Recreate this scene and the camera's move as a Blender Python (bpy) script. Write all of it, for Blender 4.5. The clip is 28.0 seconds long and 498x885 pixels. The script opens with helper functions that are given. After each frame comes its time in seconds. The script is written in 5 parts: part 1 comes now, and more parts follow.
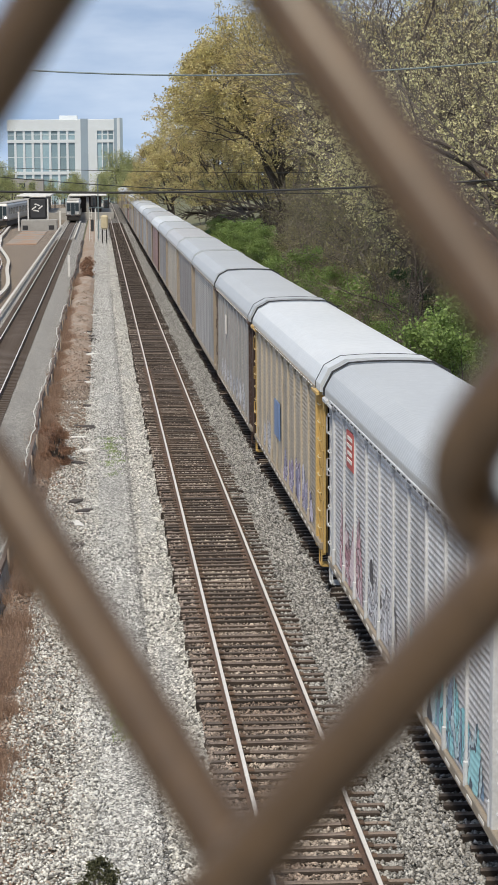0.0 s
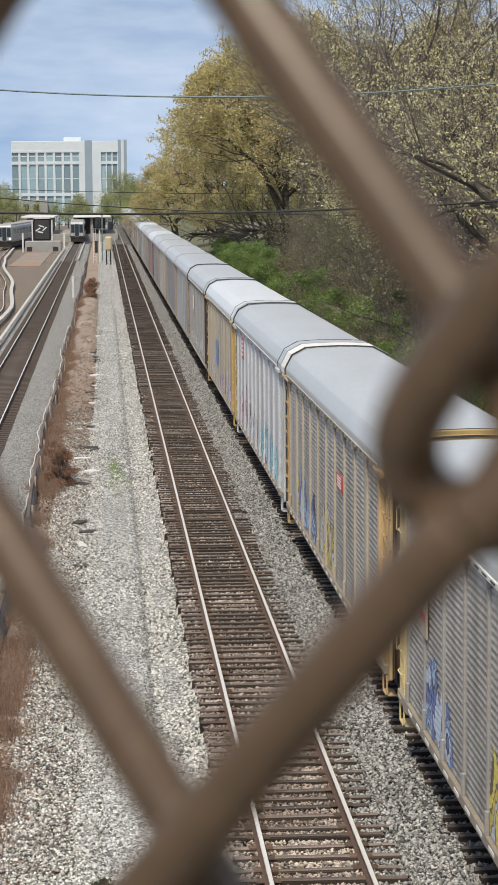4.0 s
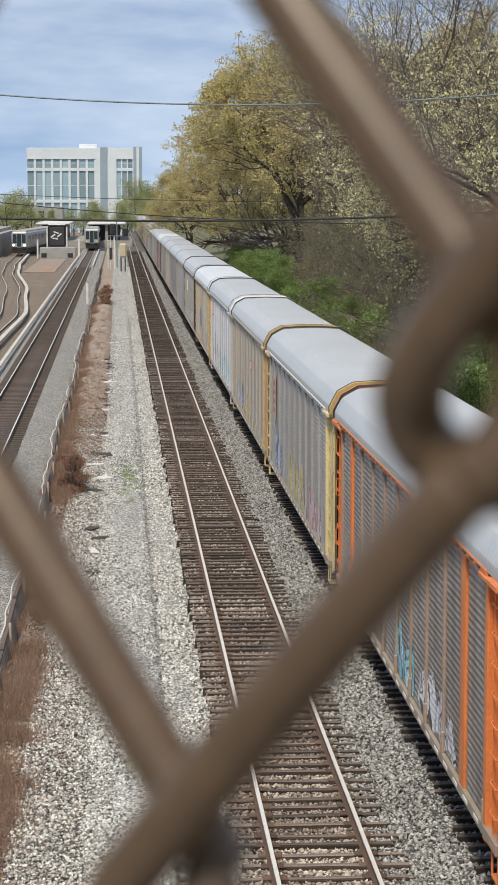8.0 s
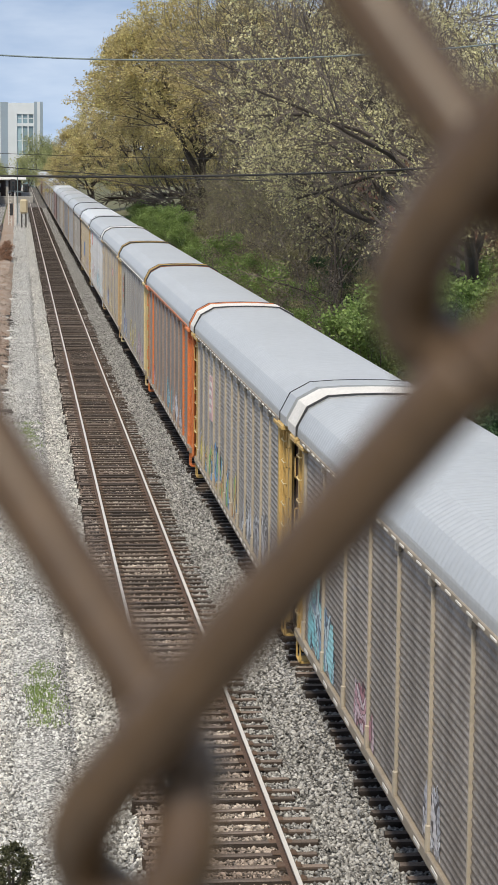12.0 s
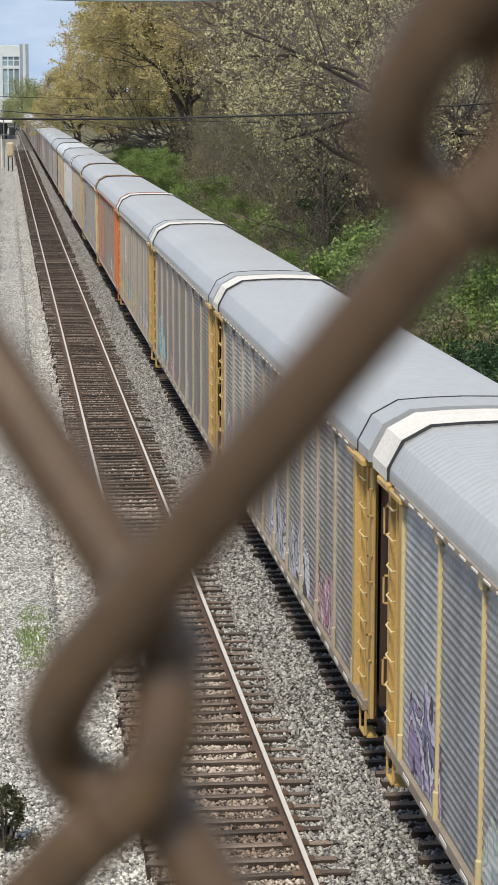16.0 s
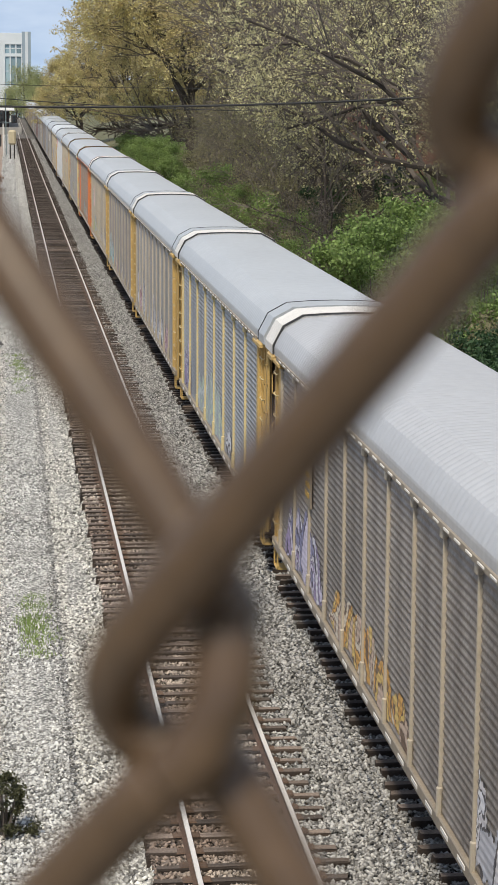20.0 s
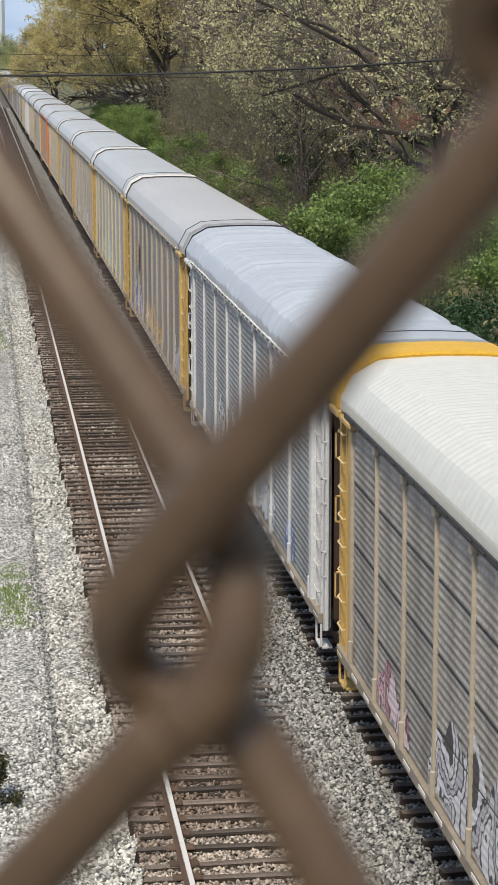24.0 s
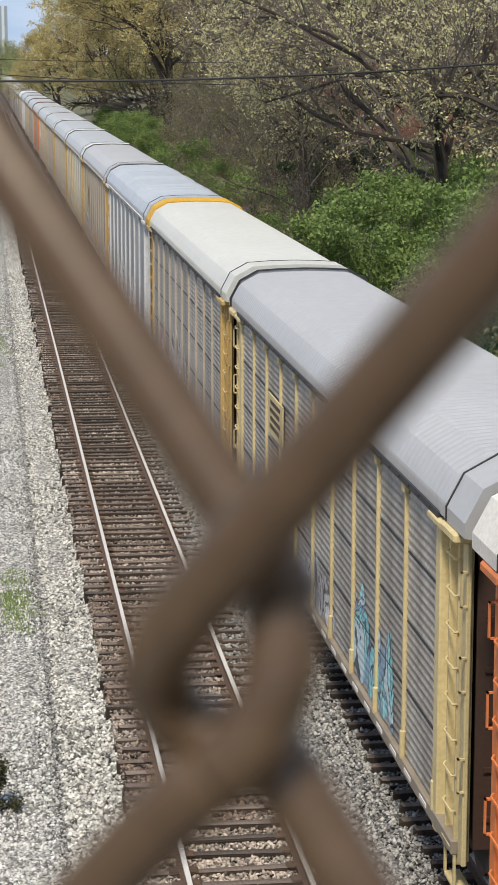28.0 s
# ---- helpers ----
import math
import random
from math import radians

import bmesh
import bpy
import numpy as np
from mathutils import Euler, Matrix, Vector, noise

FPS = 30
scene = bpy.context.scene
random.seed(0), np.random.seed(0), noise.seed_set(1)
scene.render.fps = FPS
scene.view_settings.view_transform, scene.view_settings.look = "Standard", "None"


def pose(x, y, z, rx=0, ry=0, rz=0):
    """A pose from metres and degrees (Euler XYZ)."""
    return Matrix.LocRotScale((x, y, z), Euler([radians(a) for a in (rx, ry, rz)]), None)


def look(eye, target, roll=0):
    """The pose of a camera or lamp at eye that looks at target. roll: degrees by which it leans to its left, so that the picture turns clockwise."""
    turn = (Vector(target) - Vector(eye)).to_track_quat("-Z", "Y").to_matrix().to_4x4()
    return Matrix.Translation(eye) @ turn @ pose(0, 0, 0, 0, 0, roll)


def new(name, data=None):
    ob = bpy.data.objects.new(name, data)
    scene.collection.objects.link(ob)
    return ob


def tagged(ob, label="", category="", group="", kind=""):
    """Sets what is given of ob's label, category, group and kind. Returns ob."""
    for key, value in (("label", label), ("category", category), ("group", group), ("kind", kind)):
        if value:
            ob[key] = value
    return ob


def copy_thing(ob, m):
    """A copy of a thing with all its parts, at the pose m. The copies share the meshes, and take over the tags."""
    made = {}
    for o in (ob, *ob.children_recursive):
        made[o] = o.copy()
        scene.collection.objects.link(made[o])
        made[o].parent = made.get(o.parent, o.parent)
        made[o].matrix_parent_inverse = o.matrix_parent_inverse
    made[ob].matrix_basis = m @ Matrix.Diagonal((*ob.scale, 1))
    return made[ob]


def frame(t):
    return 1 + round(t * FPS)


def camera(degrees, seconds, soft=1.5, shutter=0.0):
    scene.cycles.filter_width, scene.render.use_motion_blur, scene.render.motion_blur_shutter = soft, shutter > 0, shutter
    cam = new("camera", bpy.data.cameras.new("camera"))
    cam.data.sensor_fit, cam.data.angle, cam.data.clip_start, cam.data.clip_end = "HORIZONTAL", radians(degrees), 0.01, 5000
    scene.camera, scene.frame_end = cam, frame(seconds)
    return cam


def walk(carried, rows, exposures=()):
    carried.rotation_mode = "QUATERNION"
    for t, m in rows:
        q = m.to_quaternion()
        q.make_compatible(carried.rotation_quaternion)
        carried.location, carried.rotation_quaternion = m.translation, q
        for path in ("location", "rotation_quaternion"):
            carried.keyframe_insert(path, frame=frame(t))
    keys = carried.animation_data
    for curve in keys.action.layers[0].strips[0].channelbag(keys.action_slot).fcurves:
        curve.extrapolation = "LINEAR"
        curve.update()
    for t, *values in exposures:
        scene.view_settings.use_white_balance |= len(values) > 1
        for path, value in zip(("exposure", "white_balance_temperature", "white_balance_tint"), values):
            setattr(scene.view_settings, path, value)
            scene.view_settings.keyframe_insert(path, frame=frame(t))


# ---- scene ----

# ---- camera ----
cam = camera(13.59, 28.0, soft=1.3)
cam.data.dof.use_dof = True
cam.data.dof.focus_distance = 60.0
cam.data.dof.aperture_fstop = 54.0


def aim(x, y, z, yaw, pitch, roll):
    """A view from the bridge: yaw to the right of the track's line, pitch downwards, in degrees."""
    a, b = radians(yaw), radians(pitch)
    way = Vector((math.sin(a) * math.cos(b), math.cos(a) * math.cos(b), -math.sin(b)))
    eye = Vector((x, y, z))
    return look(eye, eye + way * 50.0, roll)


PATH = [
    (0, -3.1060, 0.0067, 10.0075, 4.017, 7.411, -0.409), (0.5, -3.1074, 0.0067, 10.0079, 4.194, 7.273, -0.413), (1, -3.1085, 0.0064, 10.0083, 4.320, 7.035, -0.291),
    (1.5, -3.1084, 0.0051, 10.0083, 4.372, 6.816, -0.341), (2, -3.1082, 0.0031, 10.0085, 4.389, 6.651, -0.370), (2.5, -3.1047, 0.0010, 10.0070, 4.358, 6.530, -0.307),
    (3, -3.1016, -0.0003, 10.0054, 4.293, 6.547, -0.379), (3.5, -3.1013, 0.0008, 10.0046, 4.134, 6.669, -0.441), (5.5, -3.0974, 0.0077, 9.9992, 3.350, 7.121, -0.223),
    (6, -3.0967, 0.0079, 9.9989, 3.325, 7.082, -0.159), (6.5, -3.0997, 0.0075, 9.9974, 3.327, 6.971, -0.087), (7, -3.1018, 0.0069, 9.9980, 3.347, 6.824, -0.001),
    (7.5, -3.1007, 0.0063, 9.9978, 3.395, 6.683, 0.020), (8, -3.0996, 0.0055, 9.9980, 3.557, 6.614, 0.000), (8.5, -3.1023, 0.0044, 9.9974, 3.921, 6.624, 0.110),
    (9, -3.1049, 0.0033, 9.9967, 4.438, 6.730, 0.139), (9.5, -3.1045, 0.0025, 9.9964, 4.981, 6.866, 0.166), (10, -3.1034, 0.0024, 9.9951, 5.462, 6.973, 0.307),
    (10.5, -3.1038, 0.0030, 9.9955, 5.821, 7.077, 0.341), (11, -3.1041, 0.0041, 9.9958, 6.023, 7.223, 0.219), (11.5, -3.1052, 0.0097, 9.9932, 6.155, 7.444, 0.253),
    (12, -3.1065, 0.0154, 9.9910, 6.281, 7.773, 0.396), (12.5, -3.1084, 0.0204, 9.9886, 6.499, 8.158, 0.487), (13, -3.1083, 0.0245, 9.9870, 6.811, 8.645, 0.529),
    (13.5, -3.1023, 0.0250, 9.9845, 7.134, 9.108, 0.525), (15.5, -3.1043, 0.0242, 9.9819, 6.794, 9.442, 0.123), (16, -3.1046, 0.0242, 9.9824, 6.586, 9.343, 0.047),
    (16.5, -3.1063, 0.0243, 9.9823, 6.391, 9.265, -0.043), (17, -3.1080, 0.0247, 9.9820, 6.227, 9.269, -0.064), (17.5, -3.1095, 0.0248, 9.9810, 6.129, 9.362, -0.070),
    (18, -3.1108, 0.0246, 9.9797, 6.120, 9.477, -0.091), (18.5, -3.1089, 0.0237, 9.9792, 6.225, 9.591, -0.035), (19, -3.1067, 0.0224, 9.9784, 6.338, 9.655, 0.048),
    (19.5, -3.1088, 0.0210, 9.9796, 6.429, 9.656, 0.163), (20, -3.1106, 0.0199, 9.9809, 6.562, 9.643, 0.274), (20.5, -3.1135, 0.0203, 9.9813, 6.751, 9.642, 0.304),
    (21, -3.1162, 0.0211, 9.9816, 6.974, 9.679, 0.154), (21.5, -3.1081, 0.0219, 9.9785, 7.167, 9.815, 0.032), (22, -3.1102, 0.0230, 9.9772, 7.225, 9.987, -0.142),
    (22.5, -3.1115, 0.0243, 9.9764, 7.254, 10.195, -0.226), (24.5, -3.1136, 0.0308, 9.9760, 7.062, 10.533, -0.142), (25, -3.1164, 0.0326, 9.9799, 6.961, 10.450, -0.110),
    (25.5, -3.1166, 0.0332, 9.9793, 6.941, 10.351, -0.080), (26, -3.1166, 0.0339, 9.9787, 6.981, 10.276, -0.086), (26.5, -3.1167, 0.0347, 9.9779, 7.030, 10.237, -0.121),
    (27, -3.1167, 0.0354, 9.9772, 7.050, 10.243, -0.103), (27.5, -3.1158, 0.0359, 9.9760, 7.059, 10.286, -0.072), (28, -3.1154, 0.0364, 9.9771, 7.132, 10.343, 0.055),
]
walk(cam, [(t, aim(x, y, z, a, b, r)) for t, x, y, z, a, b, r in PATH])

# ---- world, sun, exposure ----
SUN_EL, SUN_AZ = radians(56), radians(-156)  # azimuth from +y towards +x
world = bpy.data.worlds.new("sky")
scene.world = world
world.use_nodes = True
wn, wl = world.node_tree.nodes, world.node_tree.links
wn.clear()
w_out = wn.new("ShaderNodeOutputWorld")
w_bg = wn.new("ShaderNodeBackground")
w_sky = wn.new("ShaderNodeTexSky")
w_sky.sky_type, w_sky.sun_disc = "NISHITA", False
w_sky.sun_elevation, w_sky.sun_rotation = SUN_EL, SUN_AZ
w_sky.dust_density, w_sky.air_density, w_sky.ozone_density = 0.2, 1.0, 1.6
w_co = wn.new("ShaderNodeTexCoord")
w_map = wn.new("ShaderNodeMapping")
w_map.inputs["Scale"].default_value = (2.2, 2.2, 8.0)
w_map.inputs["Location"].default_value = (0.35, 0.0, 0.1)
w_noise = wn.new("ShaderNodeTexNoise")
w_noise.inputs["Scale"].default_value = 1.6
w_noise.inputs["Detail"].default_value = 6.0
w_noise.inputs["Roughness"].default_value = 0.55
w_ramp = wn.new("ShaderNodeValToRGB")
w_ramp.color_ramp.elements[0].position, w_ramp.color_ramp.elements[1].position = 0.38, 0.80
w_mix = wn.new("ShaderNodeMix")
w_mix.data_type = "RGBA"
w_mix.inputs["B"].default_value = (8.4, 8.9, 9.5, 1)
w_bg.inputs["Strength"].default_value = 0.130
wl.new(w_co.outputs["Generated"], w_map.inputs["Vector"])
wl.new(w_map.outputs["Vector"], w_noise.inputs["Vector"])
wl.new(w_noise.outputs["Fac"], w_ramp.inputs["Fac"])
wl.new(w_ramp.outputs["Color"], w_mix.inputs["Factor"])
w_lift = wn.new("ShaderNodeVectorMath")
w_lift.operation = "ADD"
w_lift.inputs[1].default_value = (0.0, 0.0, 0.24)
wl.new(w_co.outputs["Generated"], w_lift.inputs[0])
wl.new(w_lift.outputs["Vector"], w_sky.inputs["Vector"])
wl.new(w_sky.outputs["Color"], w_mix.inputs["A"])
wl.new(w_mix.outputs["Result"], w_bg.inputs["Color"])
wl.new(w_bg.outputs["Background"], w_out.inputs["Surface"])

sun = new("sun", bpy.data.lights.new("sun", "SUN"))
sun.data.energy, sun.data.angle, sun.data.color = 3.7, radians(9), (1.0, 0.905, 0.74)
sun_dir = Vector((math.sin(SUN_AZ) * math.cos(SUN_EL), math.cos(SUN_AZ) * math.cos(SUN_EL), math.sin(SUN_EL)))
sun.matrix_world = look(sun_dir * 300, (0, 0, 0))
scene.view_settings.exposure = 0.0

# ---- materials ----
MATS = {}


def mat(name, base, vary=0.2, scale=3.0, rough=0.7, metal=0.0, bump=0.0, bump_scale=60.0, second=None,
        amount=0.5, sharp=0.25, stretch=(1, 1, 1), rand=0.0, fine=60.0, coord="Object", island=0.0):
    """A surface with a base colour, stains of a second colour, fine grain, relief and a shift from piece to piece."""
    m = bpy.data.materials.new(name)
    m.use_nodes = True
    n, l = m.node_tree.nodes, m.node_tree.links
    b = n["Principled BSDF"]
    b.inputs["Roughness"].default_value, b.inputs["Metallic"].default_value = rough, metal
    co = n.new("ShaderNodeTexCoord")
    mp = n.new("ShaderNodeMapping")
    mp.inputs["Scale"].default_value = stretch
    l.new(co.outputs[coord], mp.inputs["Vector"])
    big = n.new("ShaderNodeTexNoise")
    big.inputs["Scale"].default_value, big.inputs["Detail"].default_value = scale, 5.0
    l.new(mp.outputs["Vector"], big.inputs["Vector"])
    ramp = n.new("ShaderNodeValToRGB")
    ramp.color_ramp.elements[0].position = max(0.0, amount - sharp)
    ramp.color_ramp.elements[1].position = min(1.0, amount + sharp)
    l.new(big.outputs["Fac"], ramp.inputs["Fac"])
    mix = n.new("ShaderNodeMix")
    mix.data_type = "RGBA"
    second = second or tuple(c * (1 - vary) for c in base)
    mix.inputs["A"].default_value, mix.inputs["B"].default_value = (*second, 1), (*base, 1)
    l.new(ramp.outputs["Color"], mix.inputs["Factor"])
    small = n.new("ShaderNodeTexNoise")
    small.inputs["Scale"].default_value, small.inputs["Detail"].default_value = fine, 3.0
    l.new(co.outputs[coord], small.inputs["Vector"])
    hsv = n.new("ShaderNodeHueSaturation")
    mr = n.new("ShaderNodeMapRange")
    mr.inputs["From Min"].default_value, mr.inputs["From Max"].default_value = 0.25, 0.75
    mr.inputs["To Min"].default_value, mr.inputs["To Max"].default_value = 1 - vary, 1 + vary
    l.new(small.outputs["Fac"], mr.inputs["Value"])
    value = mr.outputs["Result"]
    if rand or island:
        if island:
            info = n.new("ShaderNodeNewGeometry")
            source = info.outputs["Random Per Island"]
        else:
            info = n.new("ShaderNodeObjectInfo")
            source = info.outputs["Random"]
        k = island or rand
        mr2 = n.new("ShaderNodeMapRange")
        mr2.inputs["To Min"].default_value, mr2.inputs["To Max"].default_value = 1 - k, 1 + k
        l.new(source, mr2.inputs["Value"])
        mul = n.new("ShaderNodeMath")
        mul.operation = "MULTIPLY"
        l.new(value, mul.inputs[0])
        l.new(mr2.outputs["Result"], mul.inputs[1])
        value = mul.outputs["Value"]
    l.new(value, hsv.inputs["Value"])
    l.new(mix.outputs["Result"], hsv.inputs["Color"])
    l.new(hsv.outputs["Color"], b.inputs["Base Color"])
    if bump:
        bn = n.new("ShaderNodeTexNoise")
        bn.inputs["Scale"].default_value, bn.inputs["Detail"].default_value = bump_scale, 4.0
        l.new(co.outputs[coord], bn.inputs["Vector"])
        bp = n.new("ShaderNodeBump")
        bp.inputs["Strength"].default_value, bp.inputs["Distance"].default_value = bump, 0.05
        l.new(bn.outputs["Fac"], bp.inputs["Height"])
        l.new(bp.outputs["Normal"], b.inputs["Normal"])
    MATS[name] = m
    return m


def gravel_mat(name, base, other, size=0.055, gap=0.25, vary=0.55):
    """Crushed stone: cells with a shade each, dark joints and relief."""
    m = mat(name, base, 0.12, 0.45, 0.9, second=other, fine=40)
    n, l = m.node_tree.nodes, m.node_tree.links
    b = n["Principled BSDF"]
    src = b.inputs["Base Color"].links[0].from_socket
    co = n.new("ShaderNodeTexCoord")
    vo = n.new("ShaderNodeTexVoronoi")
    vo.inputs["Scale"].default_value = 1 / size
    l.new(co.outputs["Object"], vo.inputs["Vector"])
    sep = n.new("ShaderNodeSeparateColor")
    l.new(vo.outputs["Color"], sep.inputs["Color"])
    mr = n.new("ShaderNodeMapRange")
    mr.inputs["To Min"].default_value, mr.inputs["To Max"].default_value = 1 - vary, 1 + vary
    l.new(sep.outputs["Red"], mr.inputs["Value"])
    jn = n.new("ShaderNodeMapRange")
    jn.inputs["From Min"].default_value, jn.inputs["From Max"].default_value = 0.35, 0.75
    jn.inputs["To Min"].default_value, jn.inputs["To Max"].default_value = 1.0, gap
    l.new(vo.outputs["Distance"], jn.inputs["Value"])
    mu = n.new("ShaderNodeMath")
    mu.operation = "MULTIPLY"
    l.new(mr.outputs["Result"], mu.inputs[0])
    l.new(jn.outputs["Result"], mu.inputs[1])
    hs = n.new("ShaderNodeHueSaturation")
    l.new(src, hs.inputs["Color"])
    l.new(mu.outputs["Value"], hs.inputs["Value"])
    l.new(hs.outputs["Color"], b.inputs["Base Color"])
    bp = n.new("ShaderNodeBump")
    bp.invert = True
    bp.inputs["Strength"].default_value, bp.inputs["Distance"].default_value = 0.9, 0.04
    l.new(vo.outputs["Distance"], bp.inputs["Height"])
    l.new(bp.outputs["Normal"], b.inputs["Normal"])
    return m


M_GROUND = mat("dry_grass_and_dirt", (0.16, 0.14, 0.085), 0.35, 0.35, 0.95, bump=0.6, bump_scale=9, second=(0.09, 0.11, 0.05), fine=14)
M_BALLAST = gravel_mat("grey_ballast", (0.25, 0.24, 0.23), (0.17, 0.155, 0.14))
M_PALE = gravel_mat("pale_gravel", (0.58, 0.57, 0.54), (0.47, 0.46, 0.43), 0.05)
M_STONE = mat("crushed_stone", (0.49, 0.48, 0.45), 0.4, 0.5, 0.85, second=(0.38, 0.37, 0.34), fine=24, island=0.8)
M_STONE_DARK = mat("grey_crushed_stone", (0.35, 0.345, 0.335), 0.4, 0.5, 0.85, second=(0.235, 0.23, 0.22), fine=24, island=0.8)
M_STONE_BROWN = mat("rust_stained_crushed_stone", (0.41, 0.355, 0.305), 0.2, 0.30, 0.85, second=(0.18, 0.135, 0.108), fine=30, island=0.85, amount=0.52, sharp=0.12)
M_STONE_BLUE = mat("blue_grey_crushed_stone", (0.475, 0.475, 0.46), 0.2, 0.5, 0.85, second=(0.385, 0.38, 0.365), fine=24, island=0.75)
M_METROBED = gravel_mat("grey_transit_ballast", (0.36, 0.345, 0.32), (0.44, 0.42, 0.39), 0.06)
M_YARD = gravel_mat("brown_dusty_ballast", (0.25, 0.195, 0.15), (0.34, 0.275, 0.21), 0.07)
M_EARTH = mat("brown_dirt", (0.27, 0.175, 0.118), 0.35, 0.5, 0.95, bump=0.6, bump_scale=12, second=(0.34, 0.30, 0.26), fine=18)
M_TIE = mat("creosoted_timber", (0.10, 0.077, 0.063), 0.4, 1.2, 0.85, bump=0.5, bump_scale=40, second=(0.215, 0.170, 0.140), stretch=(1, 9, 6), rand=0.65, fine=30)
# tie sides: a near-black timber, far darker than the tops
M_TIE_SIDE = mat("near_black_timber", (0.030, 0.022, 0.017), 0.4, 3.0, 0.9, second=(0.055, 0.040, 0.031), rand=0.5)
# pale, barely metallic colour stands in for the reflection on the rail head
M_RAIL_TOP = mat("pale_reflection_rail_head", (0.82, 0.78, 0.73), 0.08, 1.0, 0.42, 0.25)
M_RAIL = mat("rusty_rail_web", (0.13, 0.075, 0.050), 0.35, 2.0, 0.8, 0.2, second=(0.09, 0.06, 0.045), fine=20)
M_PLATE = mat("rusted_tie_plate", (0.135, 0.088, 0.062), 0.35, 2.0, 0.85, island=0.3)
M_CONCRETE = mat("weathered_concrete", (0.38, 0.37, 0.35), 0.2, 0.7, 0.9, bump=0.3, second=(0.28, 0.27, 0.25))
M_WIRE = mat("brown_coated_wire", (0.112, 0.069, 0.036), 0.2, 60, 0.32, second=(0.083, 0.050, 0.026), fine=300)
M_BLACK = mat("black_rubber_cable", (0.02, 0.02, 0.02), 0.2, 3.0, 0.6)
M_GREYWIRE = mat("grey_aluminium_cable", (0.20, 0.25, 0.26), 0.2, 3.0, 0.5, 0.3)
M_DARK = mat("dark_underframe_steel", (0.035, 0.032, 0.03), 0.3, 1.5, 0.8, 0.2)
M_BARK = mat("grey_brown_bark", (0.06, 0.048, 0.04), 0.3, 3.0, 0.95, bump=0.5, second=(0.055, 0.045, 0.038))
M_TWIG = mat("grey_twigs", (0.175, 0.148, 0.125), 0.25, 1.0, 0.95, second=(0.085, 0.071, 0.060))
M_COVERPOST = mat("pale_bleached_stake", (0.50, 0.42, 0.34), 0.2, 4.0, 0.85, second=(0.36, 0.28, 0.22))
M_WHITE = mat("chalky_white_paint", (0.72, 0.71, 0.68), 0.1, 1.2, 0.6, second=(0.55, 0.53, 0.49))
M_GLASS = mat("dark_window_glass", (0.03, 0.045, 0.055), 0.1, 1.0, 0.08)


def leaf_mat(name, base, other):
    m = mat(name, base, 0.25, 0.35, 0.65, second=other, fine=6, island=0.35)
    b = m.node_tree.nodes["Principled BSDF"]
    n, l = m.node_tree.nodes, m.node_tree.links
    t = n.new("ShaderNodeBsdfTranslucent")
    src = b.inputs["Base Color"].links[0].from_socket
    l.new(src, t.inputs["Color"])
    mx = n.new("ShaderNodeMixShader")
    mx.inputs[0].default_value = 0.35
    l.new(b.outputs[0], mx.inputs[1])
    l.new(t.outputs[0], mx.inputs[2])
    l.new(mx.outputs[0], n["Material Output"].inputs["Surface"])
    return m


M_LEAF_GOLD = leaf_mat("golden_spring_leaves", (0.56, 0.51, 0.215), (0.47, 0.37, 0.19))
M_LEAF_PALE = leaf_mat("pale_green_buds", (0.64, 0.61, 0.33), (0.50, 0.45, 0.26))
M_LEAF_GREEN = leaf_mat("fresh_green_leaves", (0.29, 0.39, 0.115), (0.14, 0.21, 0.06))
M_LEAF_OLIVE = leaf_mat("olive_brush_leaves", (0.25, 0.25, 0.115), (0.19, 0.165, 0.10))
M_LEAF_DEEP = leaf_mat("deep_green_leaves", (0.055, 0.11, 0.035), (0.035, 0.075, 0.03))
M_LEAF_BUD = leaf_mat("grey_brown_buds", (0.26, 0.215, 0.165), (0.18, 0.15, 0.12))
M_WEED = leaf_mat("dry_russet_weeds", (0.37, 0.255, 0.185), (0.28, 0.18, 0.125))


# ---- mesh helpers ----
def part(name, bm, material, parent=None, label=""):
    """Links a bmesh as one mesh object under a thing or a part."""
    me = bpy.data.meshes.new(name)
    bm.to_mesh(me)
    bm.free()
    me.materials.append(material)
    ob = new(name, me)
    ob.parent = parent
    if label:
        ob["label"] = label
    return ob


def part_py(name, verts, faces, material, parent=None, label="", smooth=False):
    me = bpy.data.meshes.new(name)
    if isinstance(verts, np.ndarray):
        nv, nf, k = len(verts), len(faces), faces.shape[1]
        me.vertices.add(nv)
        me.vertices.foreach_set("co", verts.astype(np.float32).ravel())
        me.loops.add(nf * k)
        me.loops.foreach_set("vertex_index", faces.astype(np.int32).ravel())
        me.polygons.add(nf)
        me.polygons.foreach_set("loop_start", np.arange(0, nf * k, k, dtype=np.int32))
        me.update(calc_edges=True)
    else:
        me.from_pydata(verts, [], faces)
    me.materials.append(material)
    if smooth:
        me.polygons.foreach_set("use_smooth", [True] * len(me.polygons))
    me.update()
    ob = new(name, me)
    ob.parent = parent
    if label:
        ob["label"] = label
    return ob


def share(name, ob, parent, at=(0, 0, 0), label=""):
    """Another piece on the same mesh."""
    o = new(name, ob.data)
    o.parent = parent
    o.location = at
    if label:
        o["label"] = label
    return o


